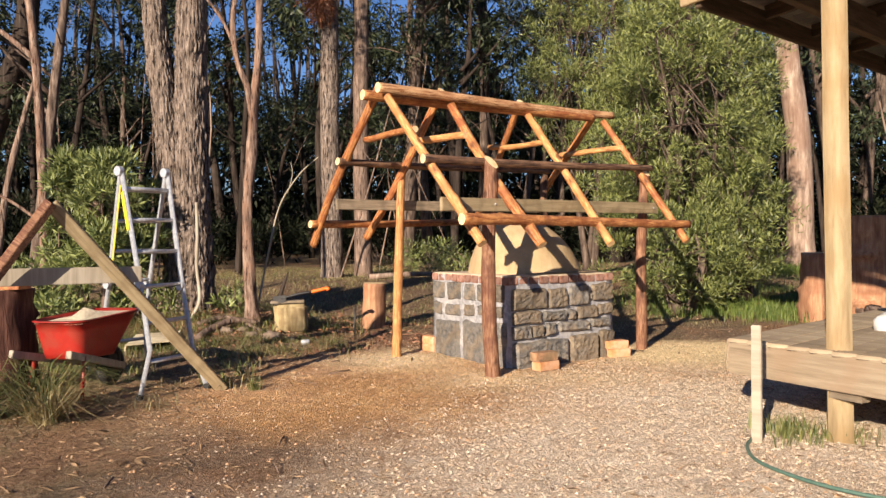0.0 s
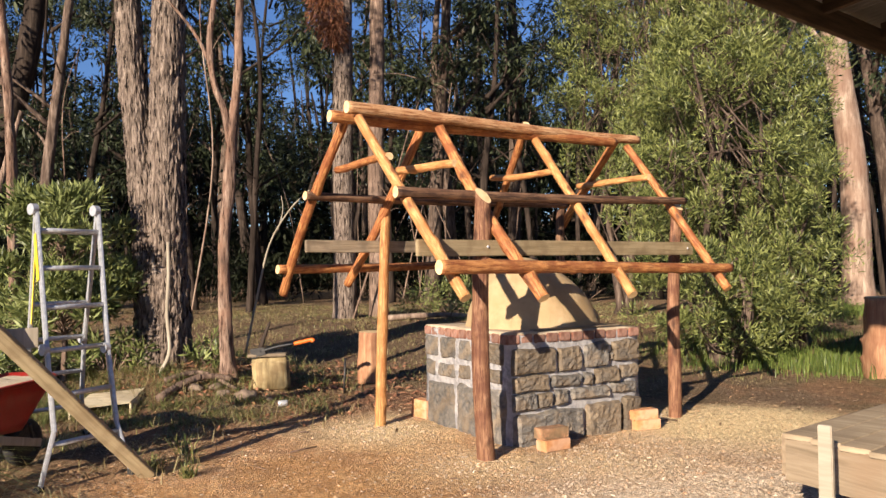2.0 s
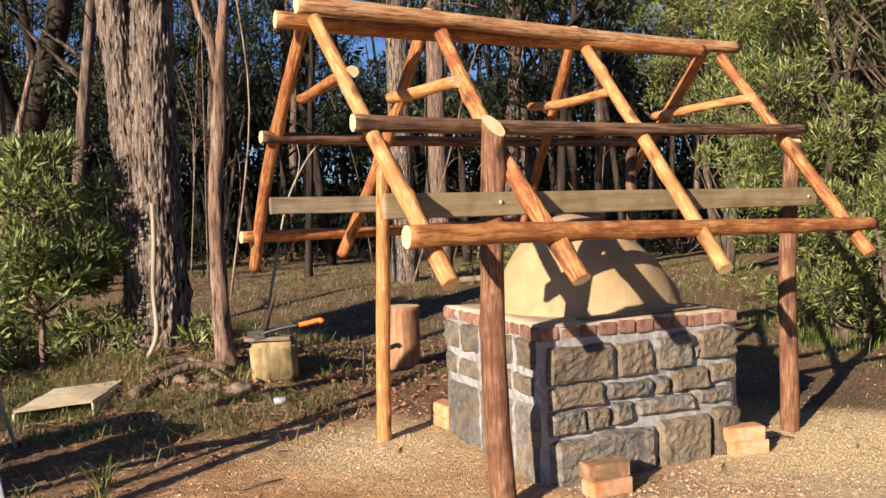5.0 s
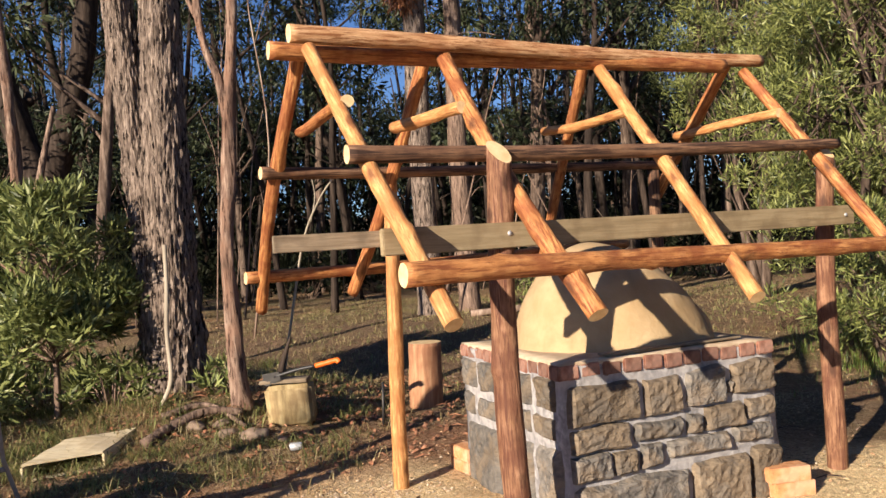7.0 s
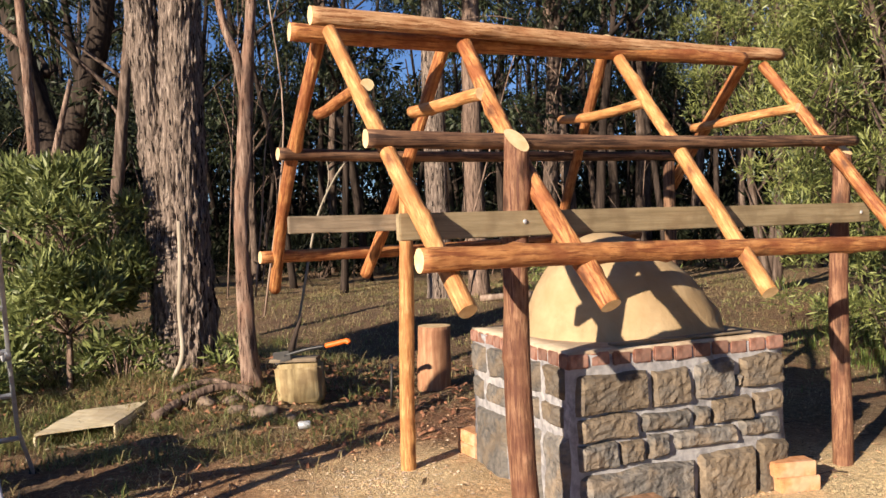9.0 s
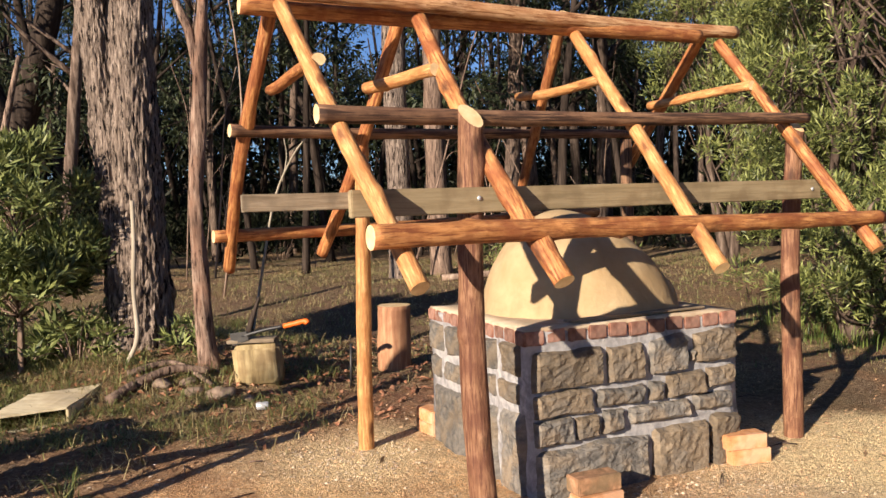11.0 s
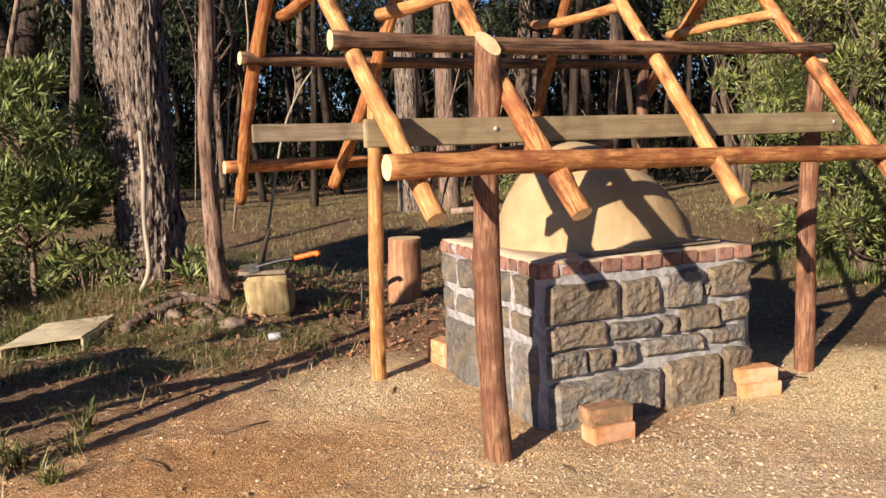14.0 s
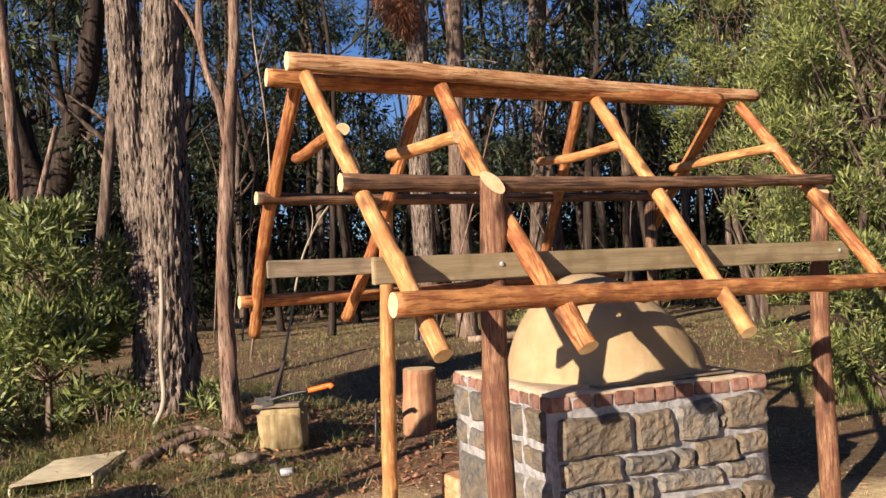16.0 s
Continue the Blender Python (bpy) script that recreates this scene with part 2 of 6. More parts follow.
POLE_DARK = surface("weathered_pole", [(0.05, 0.026, 0.017), (0.15, 0.078, 0.046), (0.30, 0.175, 0.106)], (38, 38, 4.0), 9, 0.8, spec=0.25, bump=0.006,
                    stain=(0.40, 0.23, 0.125), stain_scale=5, stain_amount=0.35, vary=0.1, streak=(0.045, 0.025, 0.018))
POLE_PALE = surface("pale_pole", [(0.32, 0.135, 0.045), (0.56, 0.285, 0.105), (0.69, 0.42, 0.19)], (52, 52, 10), 10, 0.6, spec=0.35, bump=0.010,
                    stain=(0.36, 0.135, 0.042), stain_scale=6, stain_amount=0.7, vary=0.08, streak_scale=(80, 80, 6), streak=(0.36, 0.145, 0.050), streak_at=(0.50, 0.60), knots=(0.14, 0.050, 0.02))
POLE_RIDGE = surface("split_pole", [(0.30, 0.145, 0.065), (0.52, 0.305, 0.155), (0.66, 0.43, 0.25)], (46, 46, 7), 10, 0.72, spec=0.22, bump=0.012,
                     stain=(0.36, 0.15, 0.06), stain_scale=5, stain_amount=0.55, streak_scale=(80, 80, 6), streak=(0.24, 0.10, 0.04), knots=(0.12, 0.045, 0.02))
CUT = surface("sawn_end_grain", [(0.58, 0.38, 0.18), (0.80, 0.62, 0.36)], (14, 14, 14), 5, 0.75, bump=0.002, vary=0.1)
TREATED = surface("green_treated_pine", [(0.20, 0.150, 0.082), (0.31, 0.238, 0.138), (0.39, 0.312, 0.19)], (2.5, 30, 40), 7, 0.75, bump=0.002,
                  stain=(0.16, 0.11, 0.06), stain_scale=7, stain_amount=0.45, vary=0.1)
GREY_BOARD = surface("weathered_board", [(0.13, 0.095, 0.06), (0.26, 0.20, 0.135), (0.38, 0.31, 0.22)], (2.5, 34, 40), 8, 0.85, bump=0.003,
                     stain=(0.09, 0.07, 0.05), stain_scale=5, stain_amount=0.5, vary=0.12)
PINE = surface("yellow_pine", [(0.24, 0.168, 0.088), (0.345, 0.255, 0.142), (0.42, 0.325, 0.195)], (22, 22, 3.0), 8, 0.8, bump=0.002,
               stain=(0.30, 0.19, 0.085), stain_scale=4, stain_amount=0.5)
STONE = surface("bluestone", [(0.070, 0.066, 0.062), (0.150, 0.137, 0.122), (0.27, 0.238, 0.198)], (16, 16, 16), 12, 0.85, spec=0.3, bump=0.020,
                bump_scale=(30, 30, 38), stain=(0.19, 0.135, 0.082), stain_scale=8, stain_amount=0.5, vary=0.22)
STONE_TAN = surface("tan_stone", [(0.085, 0.066, 0.048), (0.175, 0.135, 0.094), (0.28, 0.220, 0.150)], (14, 14, 14), 12, 0.85, spec=0.3, bump=0.020,
                    bump_scale=(28, 28, 36), stain=(0.10, 0.090, 0.080), stain_scale=8, stain_amount=0.65, vary=0.2)
MORTAR = surface("grey_mortar", [(0.16, 0.155, 0.16), (0.29, 0.28, 0.285), (0.46, 0.445, 0.435)], (20, 20, 20), 9, 0.95, bump=0.008,
                 stain=(0.40, 0.38, 0.37), stain_scale=5, stain_amount=0.5)
BRICK = surface("old_red_brick", [(0.085, 0.032, 0.023), (0.20, 0.072, 0.044), (0.30, 0.135, 0.088)], (30, 30, 30), 7, 0.9, bump=0.003,
                stain=(0.36, 0.27, 0.22), stain_scale=9, stain_amount=0.35, vary=0.3)
BRICK_NEW = surface("orange_brick", [(0.44, 0.19, 0.08), (0.58, 0.28, 0.125), (0.67, 0.38, 0.20)], (28, 28, 28), 6, 0.88, bump=0.002,
                    stain=(0.62, 0.42, 0.30), stain_scale=8, stain_amount=0.5, vary=0.12)
BRICK_WORN = surface("worn_mossy_brick", [(0.14, 0.09, 0.05), (0.32, 0.175, 0.095), (0.50, 0.29, 0.17)], (22, 22, 22), 8, 0.92, bump=0.003,
                     stain=(0.13, 0.105, 0.06), stain_scale=9, stain_amount=0.6)
CLAY = surface("cob_render", [(0.31, 0.22, 0.122), (0.40, 0.29, 0.165), (0.46, 0.35, 0.208)], (5, 5, 5), 7, 0.95, spec=0.15, bump=0.006,
               bump_scale=(18, 18, 18), stain=(0.33, 0.22, 0.11), stain_scale=3, stain_amount=0.45)
ALU = surface("brushed_aluminium", [(0.36, 0.37, 0.39), (0.56, 0.57, 0.59)], (40, 40, 3), 4, 0.42, 0.35, 0.6, bump=0.0005)
YELLOW = surface("yellow_sticker", [(0.75, 0.60, 0.03), (0.85, 0.70, 0.06)], (8, 8, 8), 4, 0.5)
RED = surface("red_enamel", [(0.24, 0.013, 0.009), (0.38, 0.024, 0.015)], (6, 6, 6), 6, 0.42, spec=0.5, stain=(0.28, 0.05, 0.03), stain_scale=9, stain_amount=0.5)
RUBBER = surface("black_rubber", [(0.015, 0.015, 0.016), (0.04, 0.038, 0.036)], (20, 20, 20), 5, 0.8, bump=0.002)
STEEL = surface("dark_steel", [(0.03, 0.03, 0.032), (0.07, 0.065, 0.06)], (14, 14, 14), 5, 0.5, 0.6)
BLACK = surface("black_plastic", [(0.012, 0.012, 0.013), (0.03, 0.03, 0.032)], (30, 30, 30), 4, 0.45, spec=0.4)
ORANGE = surface("orange_plastic", [(0.66, 0.115, 0.012), (0.76, 0.16, 0.018)], (20, 20, 20), 4, 0.5, spec=0.4)
SAWDUST = surface("fresh_sawdust", [(0.44, 0.31, 0.165), (0.60, 0.45, 0.25), (0.72, 0.57, 0.35)], (40, 40, 40), 4, 0.95, island=0.2)
SAND = surface("sawdust", [(0.52, 0.42, 0.28), (0.70, 0.60, 0.43)], (40, 40, 40), 6, 0.95, bump=0.006)
BARK = surface("stringybark", [(0.030, 0.023, 0.019), (0.17, 0.130, 0.106), (0.44, 0.355, 0.290)], (34, 34, 6.0), 12, 0.95, spec=0.1, bump=0.05,
               bump_scale=(38, 38, 8.0), stain=(0.20, 0.15, 0.12), stain_scale=2.5, stain_amount=0.35, streak=(0.012, 0.009, 0.008), streak_scale=(30, 30, 5.5), streak_at=(0.54, 0.585))
BARK_PALE = surface("smooth_gum_bark", [(0.085, 0.055, 0.042), (0.26, 0.185, 0.14), (0.44, 0.35, 0.275)], (10, 10, 1.8), 8, 0.9, spec=0.15, bump=0.015,
                    stain=(0.20, 0.12, 0.085), stain_scale=1.6, stain_amount=0.6, vary=0.12)
BARK_MID = surface("rough_gum_bark", [(0.055, 0.040, 0.032), (0.20, 0.138, 0.106), (0.38, 0.275, 0.21)], (16, 16, 3.2), 10, 0.95, spec=0.1, bump=0.035,
                   bump_scale=(20, 20, 4.0), stain=(0.12, 0.08, 0.06), stain_scale=1.2, stain_amount=0.5, vary=0.2, streak=(0.035, 0.024, 0.02), streak_scale=(40, 40, 4.0), streak_at=(0.53, 0.62))
# dark bark; on the wood's trunks this colour also stands in for shade
BARK_DARK = surface("dark_and_shaded_bark", [(0.014, 0.011, 0.009), (0.038, 0.028, 0.023), (0.080, 0.060, 0.048)], (14, 14, 1.2), 7, 0.95, spec=0.1, bump=0.02, vary=0.3)
BARK_RED = surface("red_brown_bark", [(0.05, 0.032, 0.025), (0.20, 0.132, 0.10), (0.40, 0.295, 0.225)], (20, 20, 3.6), 10, 0.95, spec=0.1, bump=0.03,
                   stain=(0.24, 0.13, 0.085), stain_scale=3.5, stain_amount=0.5, streak=(0.035, 0.02, 0.016), streak_scale=(46, 46, 6.0), streak_at=(0.53, 0.62))
# darkened copy of the rough gum bark, with the wood's shade painted in
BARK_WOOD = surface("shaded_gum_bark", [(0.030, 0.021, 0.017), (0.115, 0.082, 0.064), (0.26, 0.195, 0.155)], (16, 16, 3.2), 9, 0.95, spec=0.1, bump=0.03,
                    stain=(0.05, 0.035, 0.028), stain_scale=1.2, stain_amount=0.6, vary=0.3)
# beams coloured dark to stand in for the shade under the veranda roof
DARK_BEAM = surface("shade_dark_beam", [(0.035, 0.022, 0.014), (0.075, 0.048, 0.03), (0.12, 0.08, 0.05)], (2.5, 30, 30), 7, 0.8, bump=0.002)
# red-brown bark made darker, because the upright log's shade is painted in
BARK_LOG = surface("shaded_red_log_bark", [(0.022, 0.011, 0.009), (0.075, 0.034, 0.026), (0.16, 0.08, 0.06)], (22, 22, 3.0), 9, 0.95, spec=0.1, bump=0.03)
LITTER = surface("dry_litter", [(0.10, 0.060, 0.032), (0.26, 0.165, 0.09), (0.40, 0.29, 0.17)], (9, 9, 9), 5, 0.9, island=0.4)
CHIPS = surface("gravel_chips", [(0.27, 0.19, 0.13), (0.49, 0.375, 0.27), (0.72, 0.60, 0.46)], (30, 30, 30), 4, 0.9, island=0.35)
DECKING = surface("grey_decking", [(0.22, 0.16, 0.10), (0.36, 0.28, 0.185), (0.48, 0.39, 0.27)], (26, 1.5, 26), 8, 0.85, bump=0.003,
                  stain=(0.19, 0.14, 0.09), stain_scale=3, stain_amount=0.5, vary=0.15)
FASCIA = surface("brown_fascia", [(0.15, 0.112, 0.072), (0.27, 0.206, 0.137), (0.36, 0.287, 0.20)], (1.6, 26, 26), 7, 0.8, bump=0.002,
                 stain=(0.26, 0.17, 0.105), stain_scale=2.5, stain_amount=0.5, vary=0.08)
STUMP_WOOD = surface("split_wood", [(0.18, 0.08, 0.045), (0.36, 0.185, 0.10), (0.50, 0.31, 0.18)], (22, 22, 2), 7, 0.85, bump=0.008,
                     stain=(0.22, 0.09, 0.05), stain_scale=4, stain_amount=0.5)
STUMP_YEL = surface("yellowed_block", [(0.16, 0.11, 0.055), (0.33, 0.25, 0.125), (0.48, 0.385, 0.215)], (16, 16, 2), 7, 0.88, bump=0.006,
                    stain=(0.16, 0.10, 0.05), stain_scale=5, stain_amount=0.6)
PLY = surface("raw_plywood", [(0.52, 0.42, 0.25), (0.68, 0.58, 0.38), (0.76, 0.67, 0.48)], (4, 20, 20), 6, 0.8, bump=0.001, stain=(0.42, 0.32, 0.2), stain_scale=3, stain_amount=0.5)
ROCK = surface("field_rock", [(0.14, 0.095, 0.065), (0.26, 0.19, 0.14), (0.36, 0.28, 0.21)], (9, 9, 9), 7, 0.92, bump=0.01, vary=0.2)
PALE_ROCK = surface("pale_rock", [(0.34, 0.33, 0.31), (0.52, 0.50, 0.47), (0.66, 0.64, 0.60)], (11, 11, 11), 8, 0.9, bump=0.006)
WHITE = surface("bleached_wood", [(0.25, 0.21, 0.155), (0.42, 0.365, 0.285)], (24, 24, 2), 6, 0.8, bump=0.002)
HOSE = surface("green_hose", [(0.055, 0.105, 0.08), (0.10, 0.17, 0.13)], (10, 10, 10), 3, 0.5, spec=0.4)
TIN = surface("grey_roof_sheet", [(0.20, 0.19, 0.18), (0.30, 0.285, 0.27)], (3, 3, 3), 5, 0.6, 0.3, bump=0.001)
LEAF_WATTLE = leaf_material("wattle_leaf", (0.022, 0.039, 0.012), (0.30, 0.325, 0.102))
LEAF_GUM = leaf_material("gum_leaf", (0.010, 0.017, 0.009), (0.080, 0.096, 0.048), spec=0.2)
# darker copy of the gum leaf: the deep wood's shade is in its colour
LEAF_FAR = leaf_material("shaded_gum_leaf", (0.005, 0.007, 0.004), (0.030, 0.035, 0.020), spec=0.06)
LEAF_BUSH = leaf_material("sapling_leaf", (0.040, 0.062, 0.018), (0.30, 0.33, 0.115))
LEAF_DRY = leaf_material("dead_leaf", (0.16, 0.060, 0.030), (0.34, 0.15, 0.075))
GRASS = leaf_material("grass_blade", (0.06, 0.085, 0.025), (0.29, 0.29, 0.105))
GRASS_LUSH = leaf_material("lush_grass_blade", (0.050, 0.085, 0.02), (0.20, 0.25, 0.06))
GRASS_DRY = leaf_material("straw_blade", (0.24, 0.18, 0.08), (0.46, 0.38, 0.20))


# ---- builders ----
def pure(ob):
    """The pose of ob in the world, from its own and its parents' poses."""
    m = ob.matrix_basis.copy()
    while ob.parent:
        ob = ob.parent
        m = ob.matrix_basis @ m
    return m


def thing(name, at, label, category, group="", kind=""):
    ob = new(name)
    ob.empty_display_size = 0.1
    ob.matrix_basis = Matrix.Translation(at)
    return tagged(ob, label, category, group, kind)


def finish(bm, mats, smooth=True):
    me = bpy.data.meshes.new("mesh")
    bmesh.ops.recalc_face_normals(bm, faces=bm.faces)
    bm.to_mesh(me)
    bm.free()
    for m in (mats if isinstance(mats, (list, tuple)) else [mats]):
        me.materials.append(m)
    if smooth:
        me.polygons.foreach_set("use_smooth", [True] * len(me.polygons))
    return me


def place(name, me, m, parent=None, label=""):
    """One mesh object at the world pose m, under parent."""
    ob = new(name, me)
    if parent:
        ob.parent = parent
        m = pure(parent).inverted() @ m
    ob.matrix_basis = m
    if label:
        ob["label"] = label
    return ob


def along(p, q):
    """The pose at p whose z axis points at q."""
    p, q = Vector(p), Vector(q)
    return Matrix.Translation(p) @ (q - p).to_track_quat("Z", "Y").to_matrix().to_4x4()


def raw_mesh(verts, faces, mats, smooth=False):
    me = bpy.data.meshes.new("mesh")
    me.from_pydata([tuple(v) for v in verts], [], [tuple(f) for f in faces])
    for m in (mats if isinstance(mats, (list, tuple)) else [mats]):
        me.materials.append(m)
    if smooth:
        me.polygons.foreach_set("use_smooth", [True] * len(me.polygons))
    return me


def pole_mesh(length, r0, r1, mats, seed=0, bend=0.014, knots=5, segs=16, cut=None, rings=None, rough=0.075, sway=(0, 0)):
    """A hand-peeled pole along z: uneven, slightly bent, with knots and sawn ends. cut: slope of the upper end in x and y."""
    rnd = random.Random(seed)
    rings = rings or max(10, int(length / 0.04))
    ph = [rnd.uniform(0, 6.3) for _ in range(4)]
    ks = [(rnd.uniform(0.1, 0.9) * length, rnd.uniform(0, 6.3), rnd.uniform(0.12, 0.34)) for _ in range(knots)]
    verts, faces, mi = [], [], []
    for i in range(rings + 1):
        f = i / rings
        z = f * length
        r = r0 + (r1 - r0) * f
        cx = bend * (math.sin(3.14 * f) * math.cos(ph[0]) + 0.5 * math.sin(6.3 * f + ph[1]))
        cy = bend * (math.sin(3.14 * f) * math.sin(ph[0]) + 0.5 * math.sin(5.1 * f + ph[2]))
        cx, cy = cx + sway[0] * math.sin(3.1416 * f), cy + sway[1] * math.sin(3.1416 * f)
        for j in range(segs):
            a = 2 * math.pi * j / segs
            k = 1 + rough * math.sin(2 * a + ph[3]) + rough * noise.noise(Vector((math.cos(a) * 1.5 + seed, math.sin(a) * 1.5, z * 5)))
            for kz, ka, kh in ks:
                d = (z - kz) ** 2 / 0.0012 + (math.remainder(a - ka, 6.2832)) ** 2 / 0.3
                k += kh * math.exp(-d)
            x, y = cx + r * k * math.cos(a), cy + r * k * math.sin(a)
            zz = z + ((x * cut[0] + y * cut[1]) if cut and i == rings else 0)
            if cut and i == rings - 1:
                zz = z + 0.5 * (x * cut[0] + y * cut[1])
            verts.append((x, y, zz))
    for i in range(rings):
        for j in range(segs):
            a, b2 = i * segs + j, i * segs + (j + 1) % segs
            faces.append((a, b2, b2 + segs, a + segs))
            mi.append(0)
    for base, flip in ((0, True), (rings * segs, False)):
        ring = [base + j for j in range(segs)]
        faces.append(tuple(reversed(ring)) if flip else tuple(ring))
        mi.append(1)
    me = raw_mesh(verts, faces, mats, True)
    me.polygons.foreach_set("material_index", mi)
    sm = [m == 0 for m in mi]
    me.polygons.foreach_set("use_smooth", sm)
    return me


def pole(name, p, q, r0, r1, mat, parent, seed=0, label="", sway=(0, 0, 0), **kw):
    """A pole from p to q that bows by sway, in the world's axes, half way along."""
    p, q = Vector(p), Vector(q)
    m = along(p, q)
    bow = m.to_3x3().inverted() @ Vector(sway)
    return place(name, pole_mesh((q - p).length, r0, r1, [mat, CUT], seed, sway=(bow.x, bow.y), **kw), m, parent, label)


def slab_bm(sx, sy, sz, bevel=0.006, cuts=0, jitter=0.0, seed=0):
    """A bevelled block, from -s/2 to s/2."""
    bm = bmesh.new()
    bmesh.ops.create_cube(bm, size=1)
    bmesh.ops.scale(bm, vec=(sx, sy, sz), verts=bm.verts)
    if bevel:
        bmesh.ops.bevel(bm, geom=list(bm.edges), offset=bevel, segments=2, affect="EDGES")
    if cuts:
        long_edges = [e for e in bm.edges if e.calc_length() > 0.6 * max(sx, sy, sz)]
        bmesh.ops.subdivide_edges(bm, edges=long_edges, cuts=cuts)
    if jitter:
        for v in bm.verts:
            v.co += jitter * noise.noise_vector(v.co * 7 + Vector((seed, 0, 0)))
    return bm


def board(name, p, q, wide, thick, mat, parent=None, up=(0, 0, 1), label="", bevel=0.004, cuts=6, jitter=0.002, seed=0):
    """A sawn board from p to q: x runs along it, z is the side that faces up."""
    p, q = Vector(p), Vector(q)
    x = (q - p).normalized()
    z = Vector(up) - x * x.dot(Vector(up))
    z.normalize()
    y = z.cross(x)
    m = Matrix((x, y, z)).transposed().to_4x4()
    m.translation = (p + q) / 2
    bm = slab_bm((q - p).length, thick, wide, bevel, cuts, jitter, seed)
    return place(name, finish(bm, mat, False), m, parent, label)


def tube_mesh(points, radii, mat, segs=10, rough=0.0, seed=0, caps=True):
    """A tapered tube through points."""
    pts = [Vector(p) for p in points]
    verts, faces = [], []
    ref = Vector((0.31, 0.77, 0.2)).normalized()
    for i, p in enumerate(pts):
        d = (pts[min(i + 1, len(pts) - 1)] - pts[max(i - 1, 0)]).normalized()
        a = d.cross(ref)
        a.normalize()
        b2 = d.cross(a)
        for j in range(segs):
            t = 2 * math.pi * j / segs
            k = radii[i]
            if rough:
                k *= 1 + rough * noise.noise(Vector((math.cos(t) * 2 + seed, math.sin(t) * 2, p.z * 2.2 + p.x)))
            verts.append(p + a * (math.cos(t) * k) + b2 * (math.sin(t) * k))
    n = len(pts)
    for i in range(n - 1):
        for j in range(segs):
            c, d2 = i * segs + j, i * segs + (j + 1) % segs
            faces.append((c, d2, d2 + segs, c + segs))
    if caps:
        faces.append(tuple(reversed(range(segs))))
        faces.append(tuple((n - 1) * segs + j for j in range(segs)))
    return verts, faces


def tube(name, points, radii, mat, parent=None, label="", segs=10, rough=0.0, seed=0):
    o = Vector(points[0])
    if isinstance(radii, (int, float)):
        radii = [radii] * len(points)
    v, f = tube_mesh([Vector(p) - o for p in points], radii, mat, segs, rough, seed)
    return place(name, raw_mesh(v, f, mat, True), Matrix.Translation(o), parent, label)


def curve(points, n=10):
    """Points along a smooth line through the given ones."""
    p = [Vector(x) for x in points]
    p = [2 * p[0] - p[1]] + p + [2 * p[-1] - p[-2]]
    out = []
    for i in range(1, len(p) - 2):
        for k in range(n):
            t = k / n
            a, b2, c, d = p[i - 1], p[i], p[i + 1], p[i + 2]
            out.append(0.5 * ((2 * b2) + (c - a) * t + (2 * a - 5 * b2 + 4 * c - d) * t * t + (3 * b2 - a - 3 * c + d) * t ** 3))
    out.append(p[-2])
    return out


def leaf_mesh(centres, radii, count, length, width, mats, seed=0, droop=0.2, up=0.0, flat=0.8):
    """Many separate narrow leaves, each a folded diamond, gathered in clumps round the centres."""
    rg = np.random.default_rng(seed)
    centres, radii = np.asarray(centres, float), np.asarray(radii, float)
    pick = rg.integers(0, len(centres), count)
    d = rg.normal(size=(count, 3))
    d /= np.linalg.norm(d, axis=1)[:, None]
    rr = rg.random(count) ** 0.45
    scale = np.ones((count, 3))
    scale[:, 2] = flat
    c = centres[pick] + d * scale * (radii[pick] * rr)[:, None]
    a = d * 0.8 + rg.normal(size=(count, 3)) * 0.6
    a[:, 2] += up - droop * 2
    a /= np.linalg.norm(a, axis=1)[:, None]
    s = np.cross(a, rg.normal(size=(count, 3)))
    s /= np.linalg.norm(s, axis=1)[:, None]
    k = (0.6 + 0.8 * rg.random(count))[:, None]
    L, W = a * length * k, s * width * k
    nrm = np.cross(a, s) * (width * 0.5) * k
    v = np.stack([c, c + L * 0.45 + W * 0.5 + nrm * 0.4, c + L, c + L * 0.45 - W * 0.5 + nrm * 0.4], axis=1).reshape(-1, 3)
    me = bpy.data.meshes.new("leaves")
    n = count
    me.vertices.add(4 * n)
    me.vertices.foreach_set("co", v.ravel())
    me.loops.add(4 * n)
    me.loops.foreach_set("vertex_index", np.arange(4 * n))
    me.polygons.add(n)
    me.polygons.foreach_set("loop_start", np.arange(0, 4 * n, 4))
    me.polygons.foreach_set("loop_total", np.full(n, 4))
    me.update(calc_edges=True)
    me.materials.append(mats)
    return me


